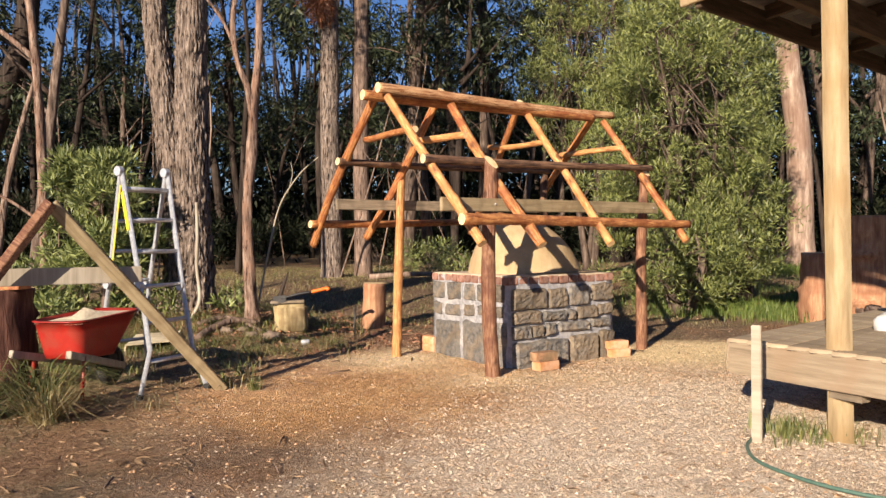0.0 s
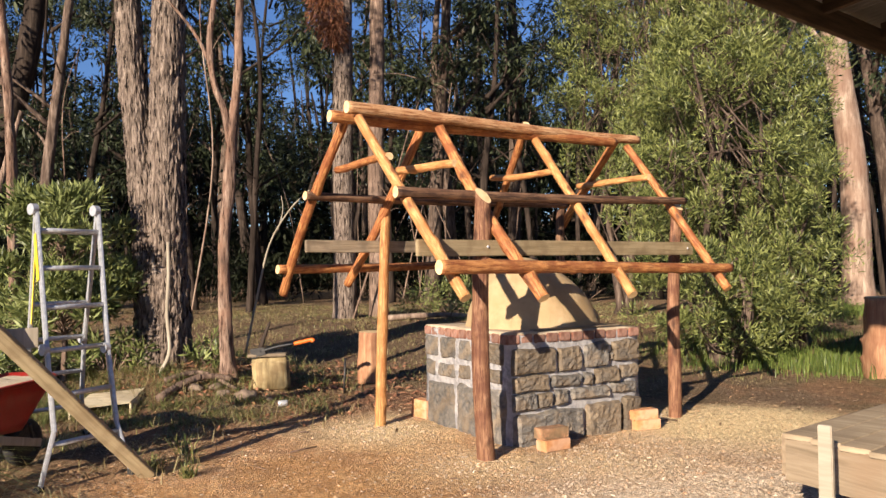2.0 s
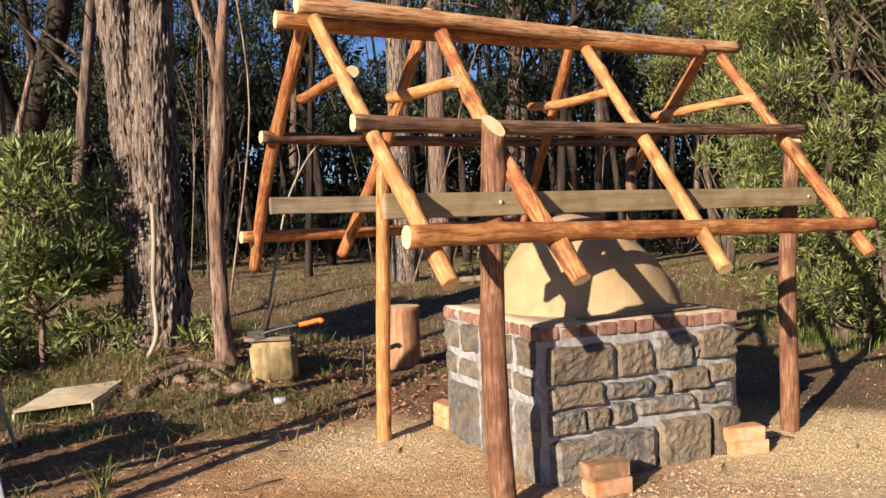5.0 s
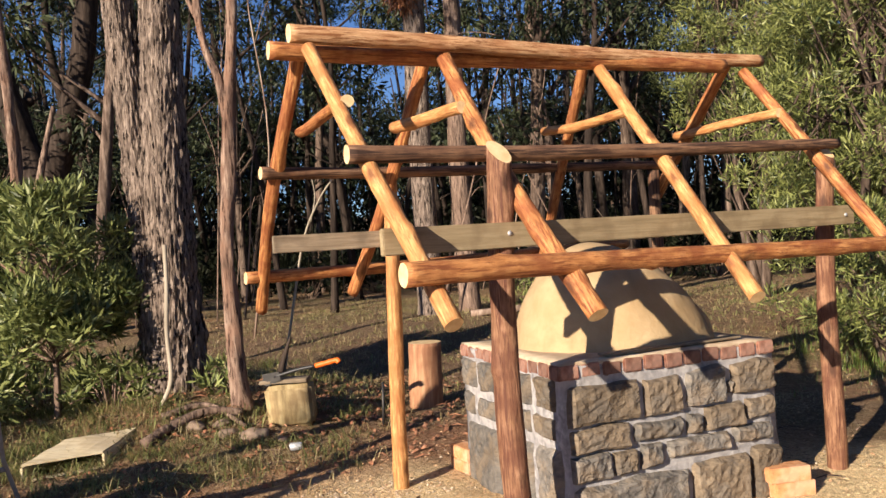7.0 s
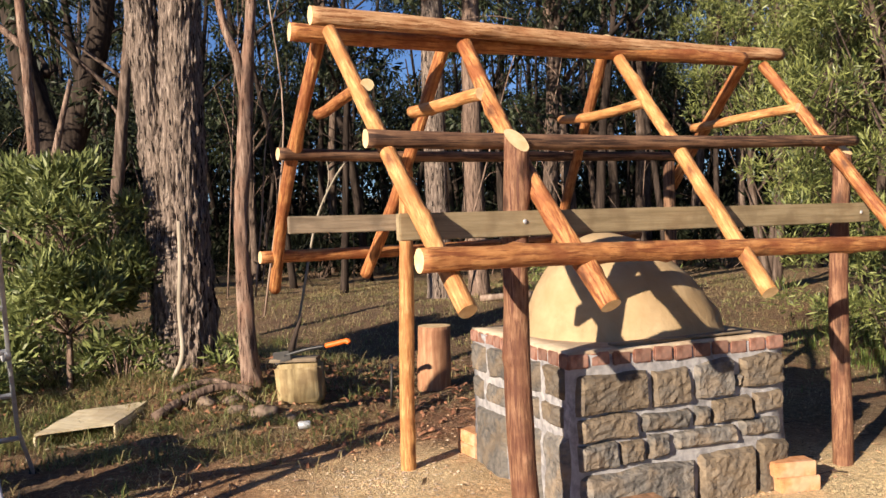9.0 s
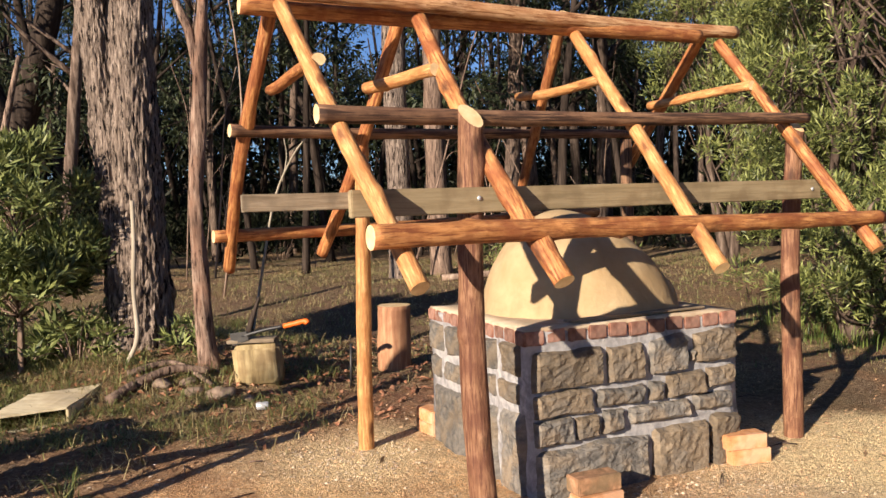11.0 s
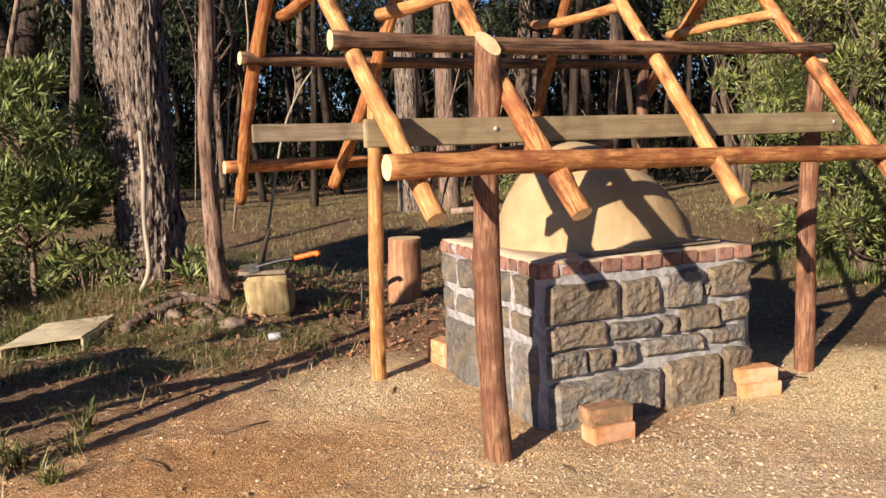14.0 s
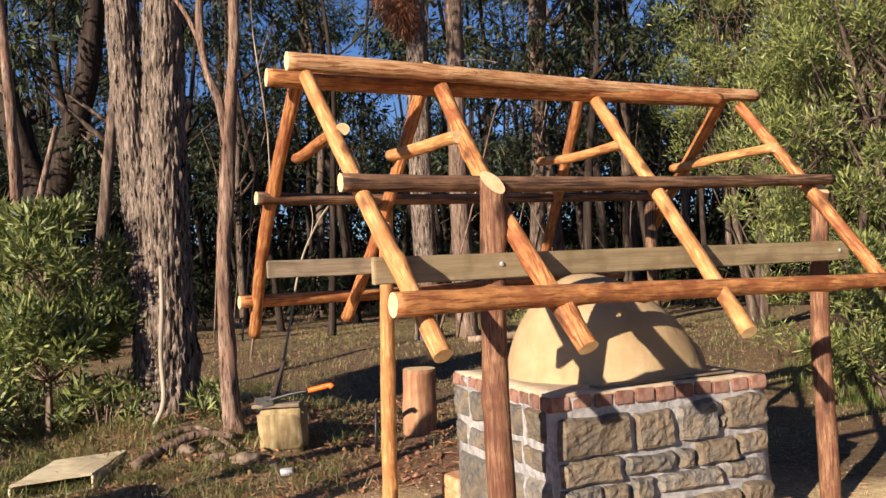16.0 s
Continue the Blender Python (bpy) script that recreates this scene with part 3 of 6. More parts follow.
def blades_mesh(roots, height, width, mat, seed=0, lean=0.5):
    """Grass blades: a bent strip of two quads each."""
    rg = np.random.default_rng(seed)
    r = np.asarray(roots, float)
    n = len(r)
    ang = rg.random(n) * 6.283
    dirv = np.stack([np.cos(ang), np.sin(ang), np.zeros(n)], 1)
    side = np.stack([-np.sin(ang), np.cos(ang), np.zeros(n)], 1)
    h = (height * (0.45 + 0.9 * rg.random(n)))[:, None]
    w = (width * (0.6 + 0.8 * rg.random(n)))[:, None]
    le = (lean * (0.3 + rg.random(n)))[:, None]
    upv = np.array([[0, 0, 1.0]])
    mid = r + upv * h * 0.6 + dirv * h * le * 0.35
    tip = r + upv * h * (1 - 0.35 * le) + dirv * h * le
    v = np.stack([r - side * w, r + side * w, mid + side * w * 0.8, mid - side * w * 0.8, tip], 1).reshape(-1, 3)
    me = bpy.data.meshes.new("grass")
    me.vertices.add(5 * n)
    me.vertices.foreach_set("co", v.ravel())
    base = np.arange(n)[:, None] * 5
    idx = np.concatenate([base + np.array([[0, 1, 2, 3]]), base + np.array([[3, 2, 4]])], 1).ravel()
    me.loops.add(7 * n)
    me.loops.foreach_set("vertex_index", idx)
    st = (np.arange(n)[:, None] * 7 + np.array([[0, 4]])).ravel()
    me.polygons.add(2 * n)
    me.polygons.foreach_set("loop_start", st)
    me.polygons.foreach_set("loop_total", np.tile([4, 3], n))
    me.update(calc_edges=True)
    me.materials.append(mat)
    return me


# ---- ground ----
def step(a, b2, x):
    t = min(1.0, max(0.0, (x - a) / (b2 - a)))
    return t * t * (3 - 2 * t)


def rise(x, y):
    """Height of the ground: level yard, a low bank under the big tree, the wood a little higher."""
    d = math.hypot(x + 3.15, y - 10.15)
    h = 0.29 * (1 - step(0.35, 2.1, d))
    h = max(h, 0.34 * step(11.0, 16.5, y))
    h = max(h, 0.14 * step(-3.0, -4.4, x) * step(6.0, 8.5, y))
    far = math.hypot(x, y)
    h += 7.0 * step(42, 120, far)
    yard_flat = 1 - step(2.6, 4.0, math.hypot(x - 0.6, y - 6.6))
    rough = 0.018 * noise.noise(Vector((x * 1.3, y * 1.3, 0))) + 0.012 * noise.noise(Vector((x * 5, y * 5, 3)))
    if -7 < x < 7 and 2 < y < 13:
        rough += 0.012 * noise.noise(Vector((x * 11, y * 11, 5))) + 0.009 * noise.noise(Vector((x * 26, y * 26, 9)))
    return h + rough * (0.6 + 0.4 * (1 - yard_flat)) + 0.03 * (1 - yard_flat) * noise.noise(Vector((x * 0.6, y * 0.6, 8)))


def build_ground():
    n = 380
    k = 6.3
    ts = [math.sinh(k * (2 * i / n - 1)) / math.sinh(k) for i in range(n + 1)]
    xs = [-0.5 + 170 * t for t in ts]
    ys = [7.0 + 170 * t for t in ts]
    verts = [(x, y, rise(x, y)) for y in ys for x in xs]
    faces = [(j * (n + 1) + i, j * (n + 1) + i + 1, (j + 1) * (n + 1) + i + 1, (j + 1) * (n + 1) + i) for j in range(n) for i in range(n)]
    g = new("ground", raw_mesh(verts, faces, GROUND, True))
    tagged(g, "dry orange clay yard with pale gravel and leaf litter", "ground", kind="structure")


build_ground()

# ---- the pole shelter: u runs along its ridge, v across it, from the front post ----
ORIGIN, TURNED = Vector((0.324, 6.732, 0)), radians(44)
AXU, AXV = Vector((math.cos(TURNED), math.sin(TURNED), 0)), Vector((-math.sin(TURNED), math.cos(TURNED), 0))


def W(u, v, z):
    return ORIGIN + AXU * u + AXV * v + Vector((0, 0, z))


def build_shelter():
    s = thing("pole_shelter", W(1.1, 0.7, 0), "unfinished open gabled shelter frame of peeled orange poles on clay", "shelter")
    # posts, sunk a little into the ground
    p, q = W(0.060, -0.012, -0.08), W(0.047, -0.028, 1.785)
    pole("post", p, q, 0.062, 0.052, POLE_RED, s, 11, "red-brown peeled post with slanting pale cut", bend=0.006, cut=cut_for(p, q), segs=20, sway=(-0.030, -0.004, 0))
    pole("post", W(0.199, 1.469, -0.08), W(0.20, 1.345, 1.80), 0.047, 0.040, POLE_PALE, s, 12, "pale yellow peeled post", bend=0.012)
    p, q = W(2.285, 0.082, -0.08), W(2.370, 0.075, 1.815)
    pole("post", p, q, 0.055, 0.046, POLE_RED, s, 13, "red-brown peeled post with slanting pale cut", bend=0.014, cut=cut_for(p, q))
    pole("post", W(2.31, 1.42, -0.08), W(2.31, 1.38, 1.86), 0.050, 0.043, POLE_DARK, s, 14, "dark weathered post", bend=0.012)
    near = (((-0.470, -0.440, 1.115), (-0.536, 0.618, 2.352), POLE_PALE, (0.006, 0, 0)), ((0.125, -0.505, 1.095), (0.180, 0.622, 2.357), POLE, (-0.034, -0.010, -0.006)),
            ((0.982, -0.536, 1.088), (1.175, 0.589, 2.352), POLE_PALE, (0.004, 0, 0)), ((2.302, -0.450, 1.094), (2.280, 0.524, 2.372), POLE, (0.008, 0, 0)))
    far = (((-0.445, 1.945, 1.097), (-0.506, 0.771, 2.472), (-0.012, 0, 0)), ((0.121, 1.842, 1.160), (0.191, 0.743, 2.500), (0.014, 0, 0)),
           ((1.62, 1.90, 1.20), (1.224, 0.746, 2.500), (0, 0, 0)), ((2.400, 1.449, 1.690), (2.206, 0.566, 2.456), (0, 0, 0)))
    for i, (a, b2, mat, sway) in enumerate(near):
        pole("rafter", W(*a), W(*b2), 0.039, 0.036, mat, s, 20 + i, bend=0.009, knots=7, sway=sway)
    for i, (a, b2, sway) in enumerate(far):
        pole("rafter", W(*a), W(*b2), 0.036, 0.035, POLE, s, 30 + i, bend=0.012, sway=sway)
    ties = (((-0.496, 0.305, 2.048), (-0.439, 1.066, 2.043)), ((0.097, 0.326, 2.039), (0.054, 0.964, 2.054)),
            ((1.134, 0.322, 2.052), (1.153, 1.103, 2.072)), ((2.244, 0.263, 2.060), (2.263, 1.110, 2.063)))
    for i, (a, b2) in enumerate(ties):
        pole("collar_tie", W(*a), W(*b2), 0.029, 0.029, POLE_PALE if i else POLE, s, 40 + i, bend=0.010, knots=3)
    pole("ridge_pole", W(-0.617, 0.639, 2.416), W(2.416, 0.506, 2.441), 0.042, 0.036, POLE_RIDGE, s, 51, "pale split-faced ridge pole", bend=0.012, knots=7, sway=(0, 0, -0.022))
    pole("ridge_pole", W(-0.672, 0.778, 2.381), W(2.064, 0.489, 2.385), 0.042, 0.038, POLE, s, 52, bend=0.012, knots=5, sway=(0, 0, -0.012))
    pole("purlin", W(-0.613, 0.074, 1.783), W(2.427, 0.033, 1.842), 0.035, 0.028, POLE_DARK, s, 53, "dark half-peeled purlin", bend=0.010, knots=6)
    pole("purlin", W(-0.593, 1.276, 1.858), W(2.366, 1.353, 1.893), 0.033, 0.029, POLE_DARK, s, 54, "dark half-peeled purlin", bend=0.012)
    pole("eave_pole", W(-0.625, -0.380, 1.296), W(2.440, -0.388, 1.264), 0.041, 0.034, POLE, s, 55, bend=0.009, knots=10)
    pole("eave_pole", W(-0.564, 1.795, 1.301), W(2.42, 1.84, 1.345), 0.037, 0.034, POLE, s, 56, bend=0.012)
    board("brace_board", W(-0.551, -0.067, 1.424), W(2.400, -0.045, 1.433), 0.108, 0.036, TREATED, s, label="green treated pine board")
    board("brace_board", W(-0.495, 1.453, 1.480), W(2.45, 1.43, 1.478), 0.098, 0.036, GREY_BOARD, s, label="grey weathered board")
    for u, v in ((0.036, -0.082), (2.32, -0.065)):
        b2 = bmesh.new()
        bmesh.ops.create_uvsphere(b2, u_segments=10, v_segments=6, radius=0.011)
        bmesh.ops.scale(b2, vec=(1, 1, 0.6), verts=b2.verts)
        place("bolt", finish(b2, ALU), along(W(u, v, 1.433), W(u, v - 1, 1.433)), s, "galvanised coach bolt")


def cut_for(p, q):
    """The slope of an end sawn to lie in the near roof plane."""
    m = along(p, q).to_3x3().inverted()
    nrm = m @ (Vector((0, 0, 1)) - AXV).normalized()
    return (-nrm.x / nrm.z, -nrm.y / nrm.z)


build_shelter()

# ---- the oven on its stone bench ----
CORNER = [(0.410, 0.143), (1.717, -0.013), (1.930, 1.235), (0.642, 1.441)]
TOPS = [0.814, 0.806, 0.806, 0.814]


def build_bench():
    b = thing("stone_bench", W(1.15, 0.69, 0), "square bluestone oven base with thick grey mortar and a brick rim", "oven base")
    inset = 0.013
    cen = Vector((1.15, 0.694, 0))
    lo, hi = [], []
    for (u, v), t in zip(CORNER, TOPS):
        d = (Vector((u, v, 0)) - cen).normalized() * inset * 1.35
        lo.append(W(u - d.x, v - d.y, -0.10))
        hi.append(W(u - d.x, v - d.y, t - 0.024))
    bm = bmesh.new()
    vs = [bm.verts.new(p) for p in lo + hi]
    for f in ((0, 1, 5, 4), (1, 2, 6, 5), (2, 3, 7, 6), (3, 0, 4, 7), (4, 5, 6, 7)):
        bm.faces.new([vs[i] for i in f])
    bmesh.ops.subdivide_edges(bm, edges=list(bm.edges), cuts=14, use_grid_fill=True)
    for v in bm.verts:
        v.co += 0.010 * noise.noise_vector(v.co * 6) + 0.006 * noise.noise_vector(v.co * 17)
    o = pure(b)
    bmesh.ops.transform(bm, matrix=o.inverted(), verts=bm.verts)
    place("mortar_core", finish(bm, MORTAR), o, b, "uneven grey mortar joints")

    def face_point(a, c, s, z, out):
        """A point s metres along the face from corner a to corner c, z up, out of the wall."""
        p, q = Vector((*CORNER[a], 0)), Vector((*CORNER[c], 0))
        d = (q - p)
        ln = d.length
        d.normalize()
        nrm = Vector((d.y, -d.x, 0))
        w = p + d * s + nrm * out
        sag = (TOPS[c] - TOPS[a]) * s / ln
        return W(w.x, w.y, z + sag)

    def stone(a, c, s0, s1, z0, z1, mat, seed, out=0.02, deep=0.09, name="stone", round_=0.012):
        n = 13
        verts, faces = [], []
        for j in range(n):
            for i in range(n):
                fx, fz = i / (n - 1), j / (n - 1)
                ex, ez = min(fx, 1 - fx) * (s1 - s0), min(fz, 1 - fz) * (z1 - z0)
                e = min(ex, ez)
                o2 = out * min(1, (e / round_)) if e < round_ else out
                s, z = s0 + fx * (s1 - s0), z0 + fz * (z1 - z0)
                q = Vector((s * 6 + seed * 3.7, z * 6, seed))
                w = noise.noise_vector(q)
                w2 = noise.noise_vector(q * 3.1)
                edge = 1.0
                s += 0.017 * w.x * edge
                z += 0.017 * w.y * edge
                chip = 0.012 * abs(noise.noise(q * 2.2)) + 0.010 * noise.noise(q * 5.5)
                tip = 0.006 * (fx - 0.5) * math.sin(seed * 2.3) + 0.010 * (fz - 0.5) * math.cos(seed * 1.7)
                verts.append(face_point(a, c, s, z, o2 + 0.010 * w.z + tip + chip - (0.030 if e == 0 else 0)))
        for j in range(n - 1):
            for i in range(n - 1):
                k = j * n + i
                faces.append((k, k + 1, k + n + 1, k + n))
        m = Vector((0, 0, 0))
        for v in verts:
            m += v
        m /= len(verts)
        me = raw_mesh([v - m for v in verts], faces, mat, False)
        place(name, me, Matrix.Translation(m), b)

    T, S = STONE_TAN, STONE
    near = [(.03, .44, .505, .70, T), (.445, .675, .508, .69, T), (.70, .945, .515, .71, S), (.95, .985, .56, .62, S), (.99, 1.265, .545, .715, T),
            (.03, .375, .380, .495, T), (.38, .68, .388, .485, S), (.70, .78, .385, .49, S), (.805, 1.045, .388, .51, T), (1.06, 1.245, .415, .525, T),
            (.03, .25, .242, .366, S), (.262, .395, .252, .368, T), (.42, .54, .26, .372, S), (.57, .955, .285, .375, S), (.972, 1.235, .296, .385, S),
            (.03, .70, -.06, .228, S), (.705, 1.05, -.05, .245, T), (1.07, 1.262, -.05, .265, T)]
    for i, (s0, s1, z0, z1, mat) in enumerate(near):
        k = 1.0275
        stone(0, 1, s0 * k - 0.001, s1 * k + 0.001, z0 - 0.003, z1 + 0.002, mat, i + 1, out=0.038 if z0 < 0.1 else 0.026, round_=0.020)
    ln = (Vector(CORNER[3]) - Vector(CORNER[0])).length
    left = [(0.0, .265, .55, .735, S), (.285, .56, .55, .74, S), (.575, .80, .56, .735, S), (.815, 1.005, .565, .735, S), (1.02, 1.265, .565, .735, T),
            (.02, .22, .39, .525, S), (.235, .55, .395, .525, S), (.565, .78, .41, .535, T), (.795, .975, .425, .54, S), (.985, 1.26, .43, .545, T),
            (.03, .53, -.05, .365, S), (.545, .985, -.05, .385, S), (1.005, 1.285, -.05, .405, S)]
    for i, (s0, s1, z0, z1, mat) in enumerate(left):
        stone(3, 0, s0 + 0.020, s1 - 0.020, z0 + 0.003, z1 - 0.003, mat, i + 40, out=0.012 if z0 < 0.1 else 0.006, round_=0.018)
    rnd = random.Random(4)
    for a, c in ((1, 2), (2, 3)):
        ln2 = (Vector(CORNER[c]) - Vector(CORNER[a])).length
        for z0, z1 in ((-.05, .25), (.27, .40), (.42, .52), (.54, .69)):
            s = 0.03
            while s < ln2 - 0.1:
                w = rnd.uniform(0.22, 0.5)
                stone(a, c, s, min(ln2 - 0.02, s + w), z0, z1, rnd.choice((S, T)), rnd.randint(100, 999))
                s += w + 0.025
    # the rim: bricks on edge along every side
    bm = slab_bm(0.106, 0.11, 0.068, 0.006)
    for v in bm.verts:
        v.co += 0.002 * noise.noise_vector(v.co * 40)
    brick_me = finish(bm, BRICK, False)
    for a in range(4):
        c = (a + 1) % 4
        p, q = Vector((*CORNER[a], 0)), Vector((*CORNER[c], 0))
        ln2 = (q - p).length
        n = int(ln2 / 0.1155)
        for k in range(n):
            s = (k + 0.5) * ln2 / n
            ctr = face_point(a, c, s, TOPS[a] - 0.046 + 0.003 * math.sin(k * 2.1 + a), -0.054 + 0.006 * math.sin(k * 5.3))
            d = face_point(a, c, s + 0.1, 0.5, 0) - face_point(a, c, s, 0.5, 0)
            d.z = 0
            d.normalize()
            m = Matrix((d, Vector((-d.y, d.x, 0)), Vector((0, 0, 1)))).transposed().to_4x4()
            m.translation = ctr
            place("brick", brick_me, m @ pose(0, 0, 0, 0, rnd.uniform(-2, 2), rnd.uniform(-2, 2)), b)
    # flat clay top, a little proud of the rim
    bm = bmesh.new()
    vs = []
    for (u, v), t in zip(CORNER, TOPS):
        d = (Vector((u, v, 0)) - cen).normalized() * 0.016
        vs.append(bm.verts.new(W(u - d.x, v - d.y, t - 0.028)))
    f = bm.faces.new(vs)
    bmesh.ops.subdivide_edges(bm, edges=list(bm.edges), cuts=12, use_grid_fill=True)
    ext = bmesh.ops.extrude_face_region(bm, geom=list(bm.faces))
    for v in [e for e in ext["geom"] if isinstance(e, bmesh.types.BMVert)]:
        v.co.z += 0.026 + 0.005 * noise.noise(v.co * 9)
    bmesh.ops.transform(bm, matrix=o.inverted(), verts=bm.verts)
    place("top_screed", finish(bm, TOPCLAY), o, b, "dusty tan mortar top")


TOPCLAY = surface("dusty_screed", [(0.36, 0.28, 0.19), (0.50, 0.40, 0.28), (0.58, 0.49, 0.37)], (12, 12, 12), 7, 0.95, bump=0.005, stain=(0.32, 0.21, 0.13), stain_scale=5, stain_amount=0.5)
build_bench()


def build_dome():
    at = Vector((0.700, 8.070, 0.80))
    d = thing("clay_oven", at, "smooth tan cob pizza oven dome on the stone bench", "oven")
    o = pure(d)
    to_mouth = (W(*CORNER[1], 0) - W(*CORNER[0], 0)).normalized()
    side = Vector((-to_mouth.y, to_mouth.x, 0))
    bm = bmesh.new()
    nu, nh = 84, 40
    ring = []
    for j in range(nh + 1):
        h = j / nh
        h = 1 - (1 - h) ** 1.5
        r = max(0.0, 1 - h ** 1.75) ** 0.60
        row = []
        for i in range(nu):
            a = 2 * math.pi * i / nu
            ca, sa = math.cos(a), math.sin(a)
            flare = 0.03 * math.exp(-h * 14)
            reach = (0.53 + flare) * r + 0.040 * max(0, ca) * (1 - h ** 3)
            p = at + to_mouth * (ca * reach - 0.075 * h) + side * (sa * reach) + Vector((0, 0, 0.60 * h - 0.015))
            p += 0.014 * noise.noise_vector(p * 2.6) + 0.005 * noise.noise_vector(p * 7)
            row.append(bm.verts.new(p))
        ring.append(row)
    for j in range(nh):
        for i in range(nu):
            k = (i + 1) % nu
            bm.faces.new((ring[j][i], ring[j][k], ring[j + 1][k], ring[j + 1][i]))
    bmesh.ops.remove_doubles(bm, verts=bm.verts, dist=0.0005)
    bmesh.ops.transform(bm, matrix=o.inverted(), verts=bm.verts)
    place("dome", finish(bm, CLAY), o, d)
    # rounded rim of the mouth
    pts = []
    for k in range(25):
        a = math.pi * k / 24
        pts.append(at + to_mouth * (0.478 - 0.060 * math.sin(a)) + side * (-0.235 * math.cos(a)) + Vector((0, 0, 0.008 + 0.20 * math.sin(a) ** 0.8)))
    tube("mouth_rim", pts, [0.058 + 0.004 * math.sin(k) for k in range(25)], CLAY, d, "rounded clay lip of the oven mouth", 14, 0.06, 3)


build_dome()
e0, e1 = W(*CORNER[0], 0), W(*CORNER[1], 0)
back = Vector((-(e1 - e0).y, (e1 - e0).x, 0)).normalized()
sl = thing("timber_strip", e0.lerp(e1, .5) + Vector((0, 0, 0.81)), "thin dark-edged plywood strip lying along the bench edge", "board")
board("strip", e0.lerp(e1, .22) + back * .075 + Vector((0, 0, .822)), e0.lerp(e1, .88) + back * .105 + Vector((0, 0, .822)), 0.012, 0.075, GREY_BOARD, sl, up=(0, 0, 1), cuts=8)


# ---- loose bricks ----
def brick_mesh(seed, mat=BRICK_NEW):
    bm = slab_bm(0.23, 0.11, 0.076, 0.005)
    for v in bm.verts:
        v.co += 0.002 * noise.noise_vector(v.co * 25 + Vector((seed, 0, 0)))
    return finish(bm, mat, False)


def loose_brick(me, p, z, yaw, label):
    ob = new("brick", me)
    ob.matrix_basis = Matrix.Translation((p.x, p.y, z)) @ pose(0, 0, 0, 0, 0, yaw)
    tagged(ob, label, "brick", "loose bricks beside the bench")


bmes = [brick_mesh(k) for k in range(3)]
c1 = Vector((0.832, 7.055, 0))
loose_brick(bmes[0], c1, 0.043, 39, "pale orange house brick lying on clay beside the bench")
loose_brick(brick_mesh(5, BRICK_WORN), c1 + Vector((-0.012, 0.02, 0)), 0.120, 35, "weathered orange house brick with mossy top, stacked on another brick")
c2 = Vector((1.585, 7.835, 0))
loose_brick(bmes[2], c2, 0.040, 27, "bright orange house brick lying on sawdust by a post")
loose_brick(bmes[0], c2 + Vector((-0.02, 0.0, 0)), 0.117, 24, "bright orange house brick stacked on another brick")
c3 = Vector((-0.235, 8.290, 0))
loose_brick(bmes[1], c3, 0.04, 133, "orange house brick lying behind the bench corner")
loose_brick(bmes[2], c3, 0.117, 131, "orange house brick stacked behind the bench corner")


# ---- trees ----
def on_ground(x, y, z=0.0):
    return Vector((x, y, rise(x, y) + z))


def limbs_for(rnd, base, top, r, n, spread, length, lift=0.5):
    """Branch lines that leave a stem between base and top."""
    out = []
    for _ in range(n):
        f = rnd.uniform(0.0, 1.0)
        p = base.lerp(top, f)
        a = rnd.uniform(0, 6.283)
        d = Vector((math.cos(a) * spread, math.sin(a) * spread, lift + rnd.uniform(-0.2, 0.5))).normalized()
        ln = length * rnd.uniform(0.5, 1.1)
        q = p + d * ln * 0.5 + Vector((rnd.uniform(-.2, .2), rnd.uniform(-.2, .2), 0.1)) * ln * 0.5
        e = q + (d + Vector((rnd.uniform(-.4, .4), rnd.uniform(-.4, .4), rnd.uniform(-0.1, .5)))).normalized() * ln * 0.5
        out.append((curve([p, q, e], 4), r * rnd.uniform(0.25, 0.5)))
    return out


def join_tubes(tubes, segs=8, rough=0.1, seed=0):
    verts, faces = [], []
    for pts, radii in tubes:
        v, f = tube_mesh(pts, radii, None, segs, rough, seed)
        o = len(verts)
        verts += v
        faces += [tuple(i + o for i in t) for t in f]
    return verts, faces


